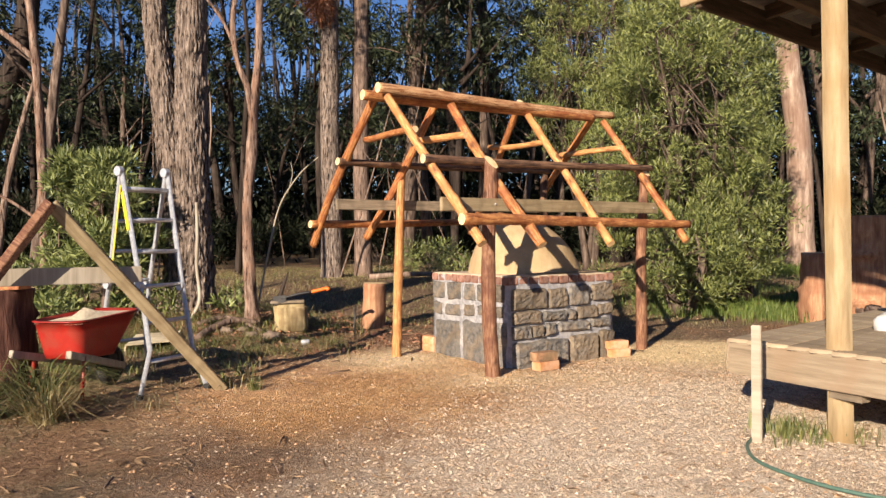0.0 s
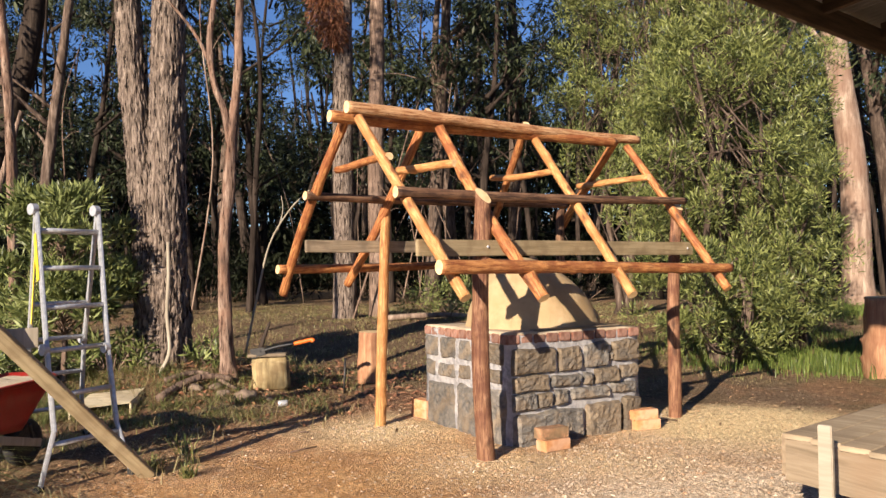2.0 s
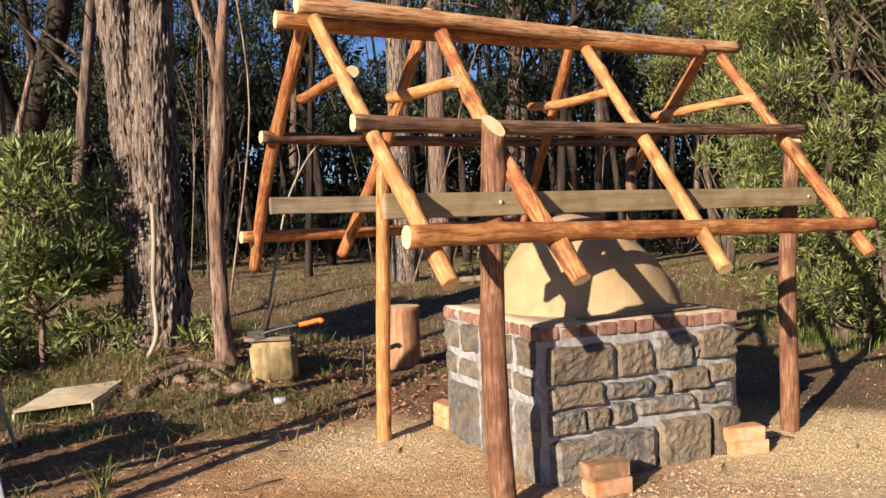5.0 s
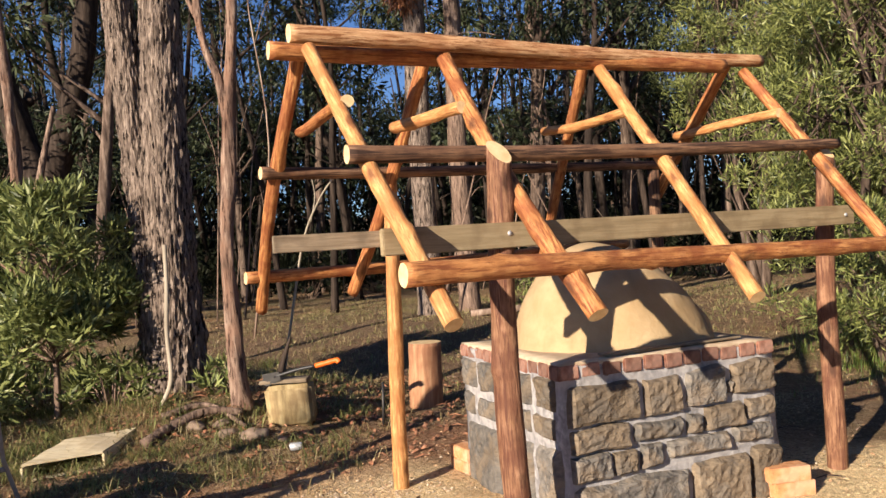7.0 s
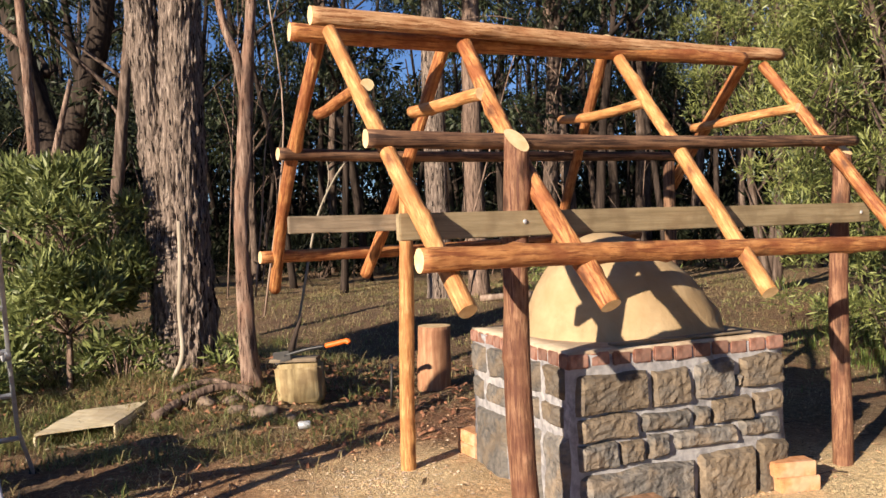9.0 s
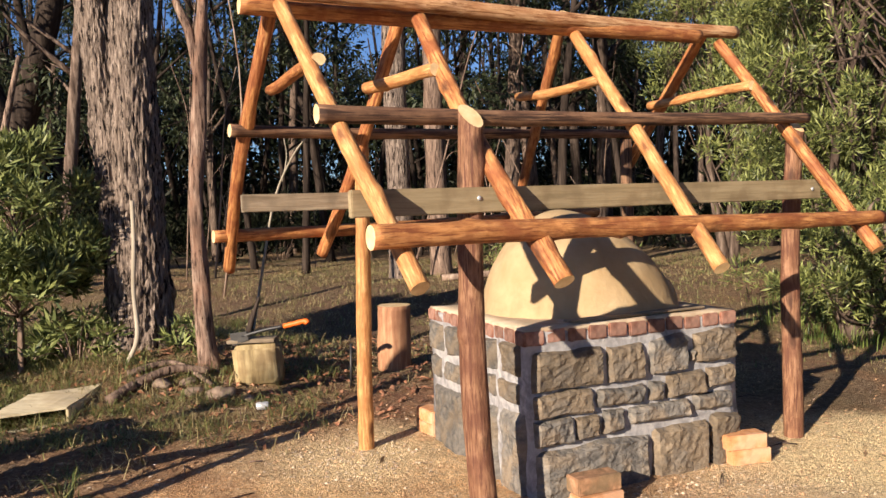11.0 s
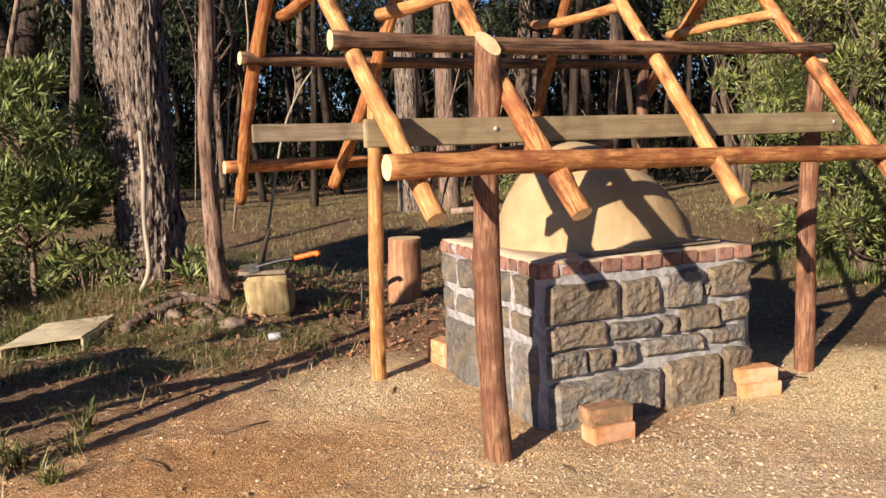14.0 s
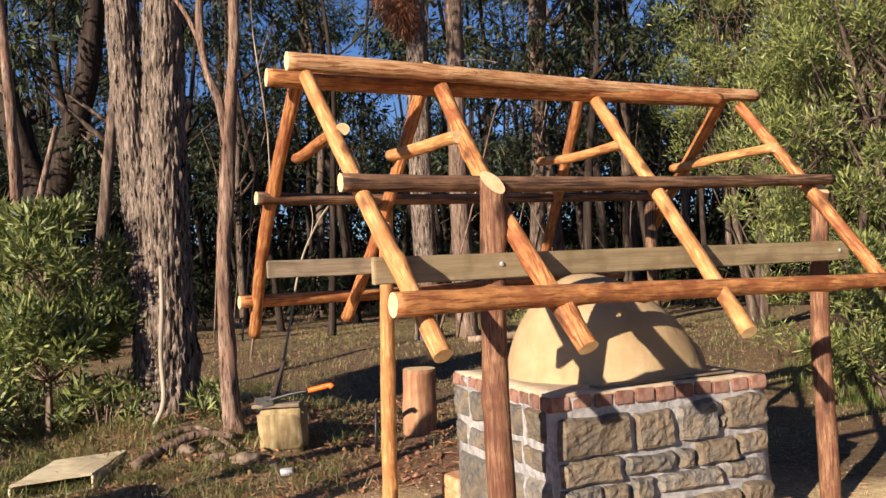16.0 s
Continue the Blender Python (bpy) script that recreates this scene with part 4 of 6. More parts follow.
def gum_tree(seed, height, r, bark, crown_from, leaves=3200, lean=0.6, limb_n=7, leaf=LEAF_GUM, clump=0.80, crown_r=2.3, leaf_len=0.19):
    """A tall thin gum: tapered crooked trunk with limbs, and a loose crown of many small drooping leaves."""
    rnd = random.Random(seed)
    t = thing("gum_tree", (0, 0, 0), "tall slender gum tree with rough bark in the dark wood", "tree", "gum trees of the wood")
    top = Vector((rnd.uniform(-lean, lean), rnd.uniform(-lean, lean), height))
    mid = top * 0.5 + Vector((rnd.uniform(-.6, .6), rnd.uniform(-.6, .6), 0))
    line = curve([Vector((0, 0, -0.2)), mid * 0.5 + Vector((rnd.uniform(-.15, .15), rnd.uniform(-.15, .15), 0)), mid, top], 8)
    n = len(line)
    radii = [r * (1.25 if i == 0 else 1.08 if i == 1 else 1) * (1 - 0.75 * i / (n - 1)) for i in range(n)]
    limbs = limbs_for(rnd, line[int(n * crown_from / height)], top, r, limb_n, 1.0, crown_r * 1.2)
    dead = limbs_for(rnd, line[2], line[int(n * 0.6)], r * 0.4, 3, 1.0, 1.2, 0.3)
    v, f = join_tubes([(line, radii)] + [(pts, [rr * (1 - 0.8 * i / (len(pts) - 1)) for i in range(len(pts))]) for pts, rr in limbs + dead], 9, 0.16, seed)
    place("trunk", raw_mesh(v, f, bark, True), Matrix.Identity(4), t)
    cs, rs = [], []
    for pts, _ in limbs:
        for k in (len(pts) - 1, len(pts) - 4):
            cs.append(pts[k] + Vector((rnd.uniform(-.4, .4), rnd.uniform(-.4, .4), rnd.uniform(-.3, .4))))
            rs.append(clump * rnd.uniform(0.55, 1.1))
    for _ in range(6):
        cs.append(top + Vector((rnd.gauss(0, .7), rnd.gauss(0, .7), rnd.uniform(-1.8, 0.3))))
        rs.append(clump * rnd.uniform(0.5, 1.0))
    place("crown", leaf_mesh(cs, rs, leaves, leaf_len, leaf_len * 0.26, leaf, seed, 0.35, 0, 0.7), Matrix.Identity(4), t)
    return t


def big_gum():
    """The twin-stemmed stringybark beside the yard, bark in deep ridges."""
    t = thing("stringybark_tree", on_ground(-3.3, 9.86), "thick twin-stemmed stringybark with deeply furrowed grey-brown bark", "tree")
    o = Vector((-3.3, 9.86, 0.18))
    stems = [([(0.03, 0, -0.3), (0.02, 0, 0.15), (0.04, 0, 0.9), (0.05, 0, 2.2), (0.06, 0.05, 4.0), (0.10, 0.1, 7.0), (0.3, 0.2, 12.0)], [0.36, 0.285, 0.235, 0.200, 0.180, 0.160, 0.09]),
             ([(-0.04, 0.02, -0.3), (-0.09, 0.02, 0.2), (-0.14, 0.03, 1.2), (-0.24, 0.05, 2.2), (-0.41, 0.10, 3.6), (-0.66, 0.25, 6.5), (-0.9, 0.4, 11.0)], [0.30, 0.235, 0.195, 0.172, 0.146, 0.13, 0.07])]
    verts, faces = [], []
    for k, (pts, rad) in enumerate(stems):
        line = curve(pts, 60)
        n, segs = len(line), 120
        rr = [rad[min(i // 60, len(rad) - 2)] * (1 - (i % 60) / 60) + rad[min(i // 60, len(rad) - 2) + 1] * ((i % 60) / 60) if i < n - 1 else rad[-1] for i in range(n)]
        base = len(verts)
        for i, p in enumerate(line):
            for j in range(segs):
                a = 2 * math.pi * j / segs
                ca, sa = math.cos(a), math.sin(a)
                q = Vector((ca * 2.6 + 9 * k, sa * 2.6, p.z * 0.55))
                q2 = Vector((q.x * 4.2 + 0.9 * noise.noise(Vector((q.x, q.y, q.z * 3))), q.y * 4.2, q.z * 8.0))
                ridge = 0.75 * abs(noise.noise(q2)) + 0.55 * abs(noise.noise(q2 * 1.9)) + 0.22 * noise.noise(Vector((q.x * 9, q.y * 9, q.z * 6))) - 0.1
                flare = 0.12 * math.exp(-max(0, p.z) * 3.0) * max(0, math.sin(3 * a + k))
                r = rr[i] * (0.90 + 0.33 * ridge + flare)
                verts.append(o + Vector((p.x + ca * r, p.y + sa * r * 0.92, p.z)))
        for i in range(n - 1):
            for j in range(segs):
                c, d = base + i * segs + j, base + i * segs + (j + 1) % segs
                faces.append((c, d, d + segs, c + segs))
    w = pure(t)
    place("trunk", raw_mesh([x - w.translation for x in verts], faces, BARK, True), w, t)
    rnd = random.Random(3)
    limbs = limbs_for(rnd, o + Vector((-0.5, 0, 6.5)), o + Vector((0.2, 0.2, 12)), 0.12, 9, 1.0, 2.6)
    v, f = join_tubes([(pts, [rr * (1 - 0.8 * i / (len(pts) - 1)) for i in range(len(pts))]) for pts, rr in limbs], 8, 0.1)
    place("limbs", raw_mesh([x - w.translation for x in v], f, BARK_MID, True), w, t)
    cs = [pts[-1] for pts, _ in limbs] + [pts[-4] for pts, _ in limbs]
    me = leaf_mesh([c - w.translation for c in cs], [1.1] * len(cs), 4200, 0.2, 0.04, LEAF_GUM, 9, 0.35)
    place("crown", me, w, t)


def line_tree(name, label, stems, mat, rough=0.12, segs=16, group=""):
    """A tree given by its stems: lines of points above the ground with their radii."""
    o = on_ground(*stems[0][0][0][:2])
    t = thing(name, o, label, "tree", group)
    tubes = []
    for pts, rad in stems:
        ln = curve(pts, 10)
        rr = []
        for i in range(len(ln)):
            x = i / 10
            k = min(int(x), len(rad) - 2)
            rr.append(rad[k] + (rad[k + 1] - rad[k]) * (x - k))
        tubes.append(([p - o for p in ln], rr))
    v, f = join_tubes(tubes, segs, rough, len(stems))
    place("trunk", raw_mesh(v, f, mat, True), pure(t), t)
    return t


def crown(t, centres, radii, n, length, width, mat, seed, **kw):
    w = pure(t)
    c = [Vector(x) - w.translation for x in centres]
    return place("crown", leaf_mesh(c, radii, n, length, width, mat, seed, **kw), w, t)


big_gum()

# the thin forked gum beside the chopping block
x0, y0 = -2.36, 9.42
t = line_tree("young_gum_tree", "thin crooked gum with peeling brown bark and a forked stem", [
    ([(x0 - .02, y0, 0.05), (x0 - .04, y0, .38), (x0 - .07, y0, .75), (x0 - .08, y0, 1.2), (x0 - .075, y0, 1.6), (x0 - .02, y0 + .01, 2.2), (x0 + .01, y0 + .03, 2.8), (x0 + .07, y0 + .05, 3.5), (x0 + .09, y0 + .1, 5.5), (x0 + .05, y0 + .1, 8.0)], [.12, .082, .066, .060, .057, .056, .050, .042, .034, .015]),
    ([(x0 - .01, y0 + .02, 2.55), (x0 - .06, y0, 2.95), (x0 - .17, y0, 3.25), (x0 - .22, y0, 3.7), (x0 - .15, y0, 4.5), (x0 - .25, y0, 6.2)], [.036, .034, .032, .030, .026, .012]),
    ([(x0 - .19, y0, 3.4), (x0 - .42, y0, 3.85), (x0 - .95, y0 - .1, 4.5)], [.020, .016, .008])], BARK_RED, 0.5)
crown(t, [(x0, y0, 7.5), (x0 - .3, y0, 6.4), (x0 + .5, y0 + .3, 7.0), (x0 - .6, y0, 7.4)], [.7, .6, .6, .6], 1500, 0.16, 0.035, LEAF_GUM, 31, droop=0.35)

# two straight gums at the edge of the wood, one with a hanging clump of dead leaves
for k, (x, y, r, lean) in enumerate(((-2.82, 17.0, 0.215, 0.06), (-2.2, 17.3, 0.175, 0.10))):
    t = line_tree("edge_gum_tree", "tall straight gum with grey-brown stringy bark at the wood's edge", [
        ([(x, y, 0.1), (x, y, .8), (x - lean * .3, y, 3.0), (x + lean * .3, y, 6.0), (x + lean, y, 10), (x + lean * 2, y, 16)], [r * 1.35, r * 1.05, r * .95, r * .85, r * .7, r * .25]),
        ([(x, y, 8), (x + .9 - k * 1.8, y + .2, 9.6), (x + 1.6 - k * 3, y + .3, 11.5)], [r * .35, r * .25, r * .1])], BARK_MID if k else BARK, 0.14, 20, "gums at the wood's edge")
    cs = [(x + random.Random(k * 50 + i).uniform(-2, 2), y + random.Random(k * 70 + i).uniform(-1.6, 1.6), random.Random(k * 90 + i).uniform(9.5, 15)) for i in range(16)]
    crown(t, cs, [1.1] * 16, 3600, .24, .05, LEAF_GUM, 60 + k, droop=0.35)
    if k == 0:
        w = pure(t)
        cc = [Vector((x - .28, y - .25, 6.30)) - w.translation, Vector((x - .10, y - .3, 5.95)) - w.translation, Vector((x - .35, y - .2, 6.8)) - w.translation]
        place("dead_foliage", leaf_mesh(cc, [.38, .28, .35], 2600, .15, .02, LEAF_DRY, 77, droop=0.6, flat=1.3), w, t, "hanging clump of rusty dead leaves")

# pale gum behind the wattles
t = line_tree("pale_gum_tree", "pale smooth-barked gum trunk with flaking bark above green grass", [
    ([(8.0, 19.8, 0.1), (8.0, 19.8, 1.0), (7.95, 19.8, 3.5), (7.6, 19.8, 6.5), (7.5, 19.8, 10), (7.6, 20, 15)], [.44, .31, .28, .25, .2, .1]),
    ([(7.7, 19.8, 5.6), (6.9, 19.6, 6.6), (6.0, 19.6, 7.0)], [.07, .05, .02])], BARK_PALE, 0.05, 26)
crown(t, [(7.5 + random.Random(i).uniform(-2, 2), 19.8 + random.Random(i + 9).uniform(-2, 2), random.Random(i + 30).uniform(8.5, 14)) for i in range(14)], [1.1] * 14, 3000, .24, .05, LEAF_GUM, 71, droop=0.35)

# dead grey branching tree at the side
line_tree("bare_branch_tree", "leafless grey-white branching tree beside the yard", [
    ([(9.6, 17.5, 0.1), (9.7, 17.5, 1.5), (9.4, 17.5, 3.0), (9.9, 17.4, 4.6)], [.11, .09, .06, .02]),
    ([(9.6, 17.5, 1.7), (10.4, 17.4, 2.7), (11.3, 17.2, 3.2)], [.07, .05, .02]),
    ([(9.5, 17.5, 2.4), (10.3, 17.3, 3.7), (10.9, 17.2, 4.9)], [.05, .04, .015]),
    ([(9.6, 17.5, 2.0), (8.9, 17.4, 3.1), (8.7, 17.4, 3.9)], [.045, .03, .012])], BARK_PALE, 0.08, 10)

# thin pale peeling tree and its neighbours at the left edge of the yard
t = line_tree("peeling_gum_tree", "thin pale gum with shaggy peeling bark and side branches", [
    ([(-5.55, 10.6, 0), (-5.53, 10.6, 1.2), (-5.55, 10.6, 2.6), (-5.62, 10.6, 3.8), (-5.75, 10.6, 5.5), (-5.7, 10.6, 9)], [.085, .062, .056, .052, .04, .02]),
    ([(-5.6, 10.6, 3.6), (-6.2, 10.5, 4.05), (-7.0, 10.4, 4.1)], [.036, .03, .015]),
    ([(-5.53, 10.6, 1.4), (-6.0, 10.5, 1.75), (-6.6, 10.4, 2.0)], [.026, .02, .01])], BARK_RED, 0.45, 14)
crown(t, [(-5.7, 10.6, 8.4), (-6.4, 10.4, 7.6), (-5.2, 10.9, 7.8)], [.8, .7, .7], 1300, .16, .035, LEAF_GUM, 33, droop=0.35)
line_tree("leaning_dead_tree", "thin grey dead tree leaning in the wood", [([(-7.66, 12.8, 0), (-7.31, 12.8, 2.16), (-6.85, 12.8, 3.76)], [.065, .055, .03])], BARK_MID, 0.25, 10)
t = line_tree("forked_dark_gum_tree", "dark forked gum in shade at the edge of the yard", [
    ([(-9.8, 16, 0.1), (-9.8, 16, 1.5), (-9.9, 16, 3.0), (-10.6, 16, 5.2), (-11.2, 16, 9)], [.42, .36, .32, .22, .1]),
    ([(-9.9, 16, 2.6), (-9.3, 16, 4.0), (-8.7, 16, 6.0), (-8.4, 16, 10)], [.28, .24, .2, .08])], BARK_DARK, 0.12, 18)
crown(t, [(-9.8 + random.Random(i).uniform(-3, 3), 16 + random.Random(i + 5).uniform(-2, 2), random.Random(i + 60).uniform(7, 12)) for i in range(14)], [1.2] * 14, 3600, .24, .05, LEAF_GUM, 72, droop=0.35)


# ---- the wattle thicket ----
def wattle(x, y, height, spread, n_clumps, leaves, seed, low=0.4, label="dense olive green wattle tree with narrow leaves in full sun", category="tree", leaf=LEAF_WATTLE, length=0.088, clump=0.25):
    rnd = random.Random(seed)
    o = on_ground(x, y)
    t = thing("wattle_tree", o, label, category, "wattle thicket")
    stems, cs, rs = [], [], []
    for k in range(4):
        a = rnd.uniform(0, 6.28)
        e = Vector((math.cos(a) * spread * .45, math.sin(a) * spread * .45, height * rnd.uniform(.7, .95)))
        stems.append((curve([Vector((rnd.uniform(-.15, .15), rnd.uniform(-.15, .15), -.1)), e * .4 + Vector((rnd.uniform(-.3, .3), rnd.uniform(-.3, .3), .2)), e], 6), [.09 * (1 - .8 * i / 12) for i in range(13)]))
    for _ in range(n_clumps):
        f = rnd.random() ** 0.8
        z = low + f * (height - low)
        env = spread * (0.72 + 0.28 * math.sin(math.pi * min(1, f * 1.1)) - 0.55 * max(0, f - .6))
        a, q = rnd.uniform(0, 6.28), rnd.random() ** 0.35
        p = Vector((math.cos(a) * env * q, math.sin(a) * env * q, z))
        cs.append(p)
        rs.append(clump * rnd.uniform(.5, 1.25))
        if rnd.random() < 0.4:
            s = rnd.choice(stems)[0]
            b = s[min(len(s) - 1, max(2, int(len(s) * f * .9)))]
            stems.append((curve([b, (b + p) / 2 + Vector((0, 0, -.1)), p], 3), [.018, .015, .013, .011, .008, .006, .004]))
    v, f2 = join_tubes(stems, 6, 0.1, seed)
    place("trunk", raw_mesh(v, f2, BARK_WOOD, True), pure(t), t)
    place("crown", leaf_mesh(cs, rs, leaves, length, length * .17, leaf, seed, -0.12, 0.35, 0.8), pure(t), t)
    return t


wattle(3.45, 13.3, 4.6, 1.55, 210, 36000, 1, 0.25)
wattle(4.2, 14.6, 6.6, 1.4, 230, 38000, 2, 0.9)
wattle(3.9, 15.6, 7.6, 2.0, 270, 42000, 3, 1.2)
wattle(2.6, 17.2, 7.0, 1.5, 210, 28000, 4, 2.6)
wattle(4.85, 17.6, 7.4, 1.6, 230, 30000, 5, 1.4)
wattle(3.2, 11.9, 1.5, 0.8, 80, 11000, 6, 0.12, "low olive green wattle shrub beside the path", "shrub")
wattle(4.3, 12.9, 2.2, 0.8, 80, 11000, 7, 0.3, "low olive green wattle shrub beside the path", "shrub")

# ---- sapling and scrub on the bank ----
def sapling():
    x, y = -4.18, 9.38
    o = on_ground(x, y)
    t = thing("sapling_tree", o, "bushy green sapling on a thin single stem beside the big trunk", "tree")
    rnd = random.Random(8)
    stems = [([Vector(p) for p in curve([(0, 0, -.05), (.02, 0, .45), (.0, 0, .9), (.05, 0, 1.7)], 5)], [.034 - .0016 * i for i in range(16)])]
    cs, rs = [], []
    for _ in range(84):
        a, q = rnd.uniform(0, 6.28), rnd.random() ** .4
        z = rnd.uniform(.62, 1.95)
        e = .74 * (1 - max(0, z - 1.3) * .75) * (0.6 + .4 * min(1, (z - .5) * 2))
        p = Vector((math.cos(a) * e * q, math.sin(a) * e * q, z))
        cs.append(p)
        rs.append(rnd.uniform(.10, .2))
        b = Vector((0.02, 0, max(.5, z - .35)))
        stems.append((curve([b, (b + p) / 2, p], 3), [.009, .008, .007, .006, .005, .004, .003]))
    v, f = join_tubes(stems, 6, .1)
    place("trunk", raw_mesh(v, f, BARK_MID, True), pure(t), t)
    place("crown", leaf_mesh(cs, rs, 15000, .10, .020, LEAF_BUSH, 5, -0.1, 0.5, .9), pure(t), t)


sapling()


def scrub(x, y, h, r, n, seed, leaf=LEAF_BUSH, length=.11, label="low tangled green scrub on leaf litter", group="scrub"):
    rnd = random.Random(seed)
    t = thing("scrub_bush", on_ground(x, y), label, "shrub", group)
    cs, rs, stems = [], [], []
    for _ in range(22):
        a, q = rnd.uniform(0, 6.28), rnd.random() ** .5
        p = Vector((math.cos(a) * r * q, math.sin(a) * r * q, h * rnd.uniform(.15, 1) * (1.1 - .5 * q)))
        cs.append(p)
        rs.append(r * rnd.uniform(.15, .35))
        stems.append((curve([Vector((p.x * .2, p.y * .2, -.05)), p * .55 + Vector((0, 0, .05)), p], 3), [.010, .009, .008, .007, .006, .005, .003]))
    v, f = join_tubes(stems, 5)
    place("stem", raw_mesh(v, f, BARK_MID, True), pure(t), t)
    place("crown", leaf_mesh(cs, rs, n, length, length * .2, leaf, seed, 0, .35, .9), pure(t), t)
    return t


scrub(-3.75, 9.55, .50, .36, 700, 11)
scrub(-4.55, 9.7, .7, .6, 1700, 12)
scrub(-5.3, 9.4, .9, .8, 2200, 13)
scrub(-4.6, 8.5, .45, .5, 1000, 14)
scrub(-2.72, 9.72, .30, .2, 220, 15)
scrub(-6.3, 8.6, 1.0, .9, 2300, 16)
scrub(.3, 16.5, .75, .9, 1500, 17)
scrub(-.9, 18.6, .9, .9, 1500, 18)


# ---- the wood behind ----
def wood():
    rnd = random.Random(21)
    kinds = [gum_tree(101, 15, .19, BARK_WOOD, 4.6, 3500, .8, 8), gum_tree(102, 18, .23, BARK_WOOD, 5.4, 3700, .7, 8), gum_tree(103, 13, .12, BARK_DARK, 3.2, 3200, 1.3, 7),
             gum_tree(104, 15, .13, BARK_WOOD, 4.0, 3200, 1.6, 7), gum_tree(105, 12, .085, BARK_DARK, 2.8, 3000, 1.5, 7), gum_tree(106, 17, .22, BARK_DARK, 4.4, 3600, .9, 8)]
    fixed = [(-1.82, 23.4, 1), (-1.2, 24.5, 0), (.46, 25.7, 1), (1.6, 27.5, 3), (-4.6, 25, 4), (-6.4, 23, 2), (-8.3, 15.2, 3), (-7.3, 20.5, 4), (-12.2, 19, 5), (1.1, 22.5, 4),
             (-3.9, 21.8, 2), (2.3, 24.4, 4), (-.4, 20.8, 2), (-5.4, 18.8, 4), (-11.5, 14.5, 2), (10.2, 22.5, 1), (12.2, 21, 5), (6.2, 23.5, 0), (4.4, 24.5, 5)]
    spots = list(fixed)
    while len(spots) < 118:
        d, a = rnd.uniform(21, 46), radians(rnd.uniform(-42, 58))
        x, y = 0.5 - d * math.sin(a), 3 + d * math.cos(a)
        if all((x - p[0]) ** 2 + (y - p[1]) ** 2 > 2.2 for p in spots):
            spots.append((x, y, rnd.choice((0, 2, 2, 2, 3, 4, 4, 5, 5))))
    used = set()
    for x, y, k in spots:
        s = rnd.uniform(.85, 1.2)
        m = Matrix.Translation((x, y, rise(x, y))) @ pose(0, 0, 0, rnd.uniform(-3, 3), rnd.uniform(-3, 3), rnd.uniform(0, 360))
        if k not in used:
            used.add(k)
            kinds[k].matrix_basis = m
        else:
            copy_thing(kinds[k], m)
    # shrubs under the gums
    src = [scrub(0, 0, 2.3, 1.5, 1300, 81 + i, LEAF_FAR, .27, "understory shrub below the gums, shade put into its leaf colour", "understory shrubs") for i in range(3)]
    first = set()
    n = 0
    while n < 74:
        d, a = rnd.uniform(21, 40), radians(rnd.uniform(-42, 58))
        x, y = 0.5 - d * math.sin(a), 3 + d * math.cos(a)
        if y < 17.5 or (abs(x + 3) < 5 and y < 26):
            continue
        m = Matrix.Translation((x, y, rise(x, y))) @ pose(0, 0, 0, 0, 0, rnd.uniform(0, 360))
        k = n % 3
        if k not in first:
            first.add(k)
            src[k].matrix_basis = m
        else:
            copy_thing(src[k], m)
        n += 1


wood()


def far_wood():
    """Thin trunks and foliage of the wood beyond, too many to tell apart."""
    rnd = random.Random(5)
    tubes, cs, rs = [], [], []
    for _ in range(520):
        d, a = rnd.uniform(38, 85), radians(rnd.uniform(-60, 75))
        x, y = 0.5 - d * math.sin(a), 3 + d * math.cos(a)
        z, h, r = rise(x, y), rnd.uniform(9, 16), rnd.uniform(.06, .20)
        lx, ly = rnd.gauss(0, 1.3), rnd.uniform(-.6, .6)
        tubes.append(([Vector((x, y, z - .2)), Vector((x + lx * .5, y + ly * .5, z + h * .5)), Vector((x + lx, y + ly, z + h))], [r, r * .75, r * .3]))
        for _ in range(4 if rnd.random() < .5 else 0):
            cs.append((x + lx + rnd.gauss(0, 1.3), y + rnd.gauss(0, 1.3), z + h * rnd.uniform(.5, 1)))
            rs.append(rnd.uniform(.6, 1.1))
        for _ in range(8):
            cs.append((x + rnd.gauss(0, 2), y + rnd.gauss(0, 2), z + rnd.random() ** 1.3 * (1.5 + .15 * d)))
            rs.append(rnd.uniform(.8, 1.6))
    v, f = join_tubes(tubes, 6)
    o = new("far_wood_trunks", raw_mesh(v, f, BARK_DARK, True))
    tagged(o, "many thin trunks deep in the wood, coloured dark for shade", "wood", kind="stuff")
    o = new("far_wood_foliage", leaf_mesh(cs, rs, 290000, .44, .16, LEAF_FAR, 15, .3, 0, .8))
    tagged(o, "grey-green foliage deep in the wood, coloured dark for its shade", "wood", kind="stuff")


far_wood()


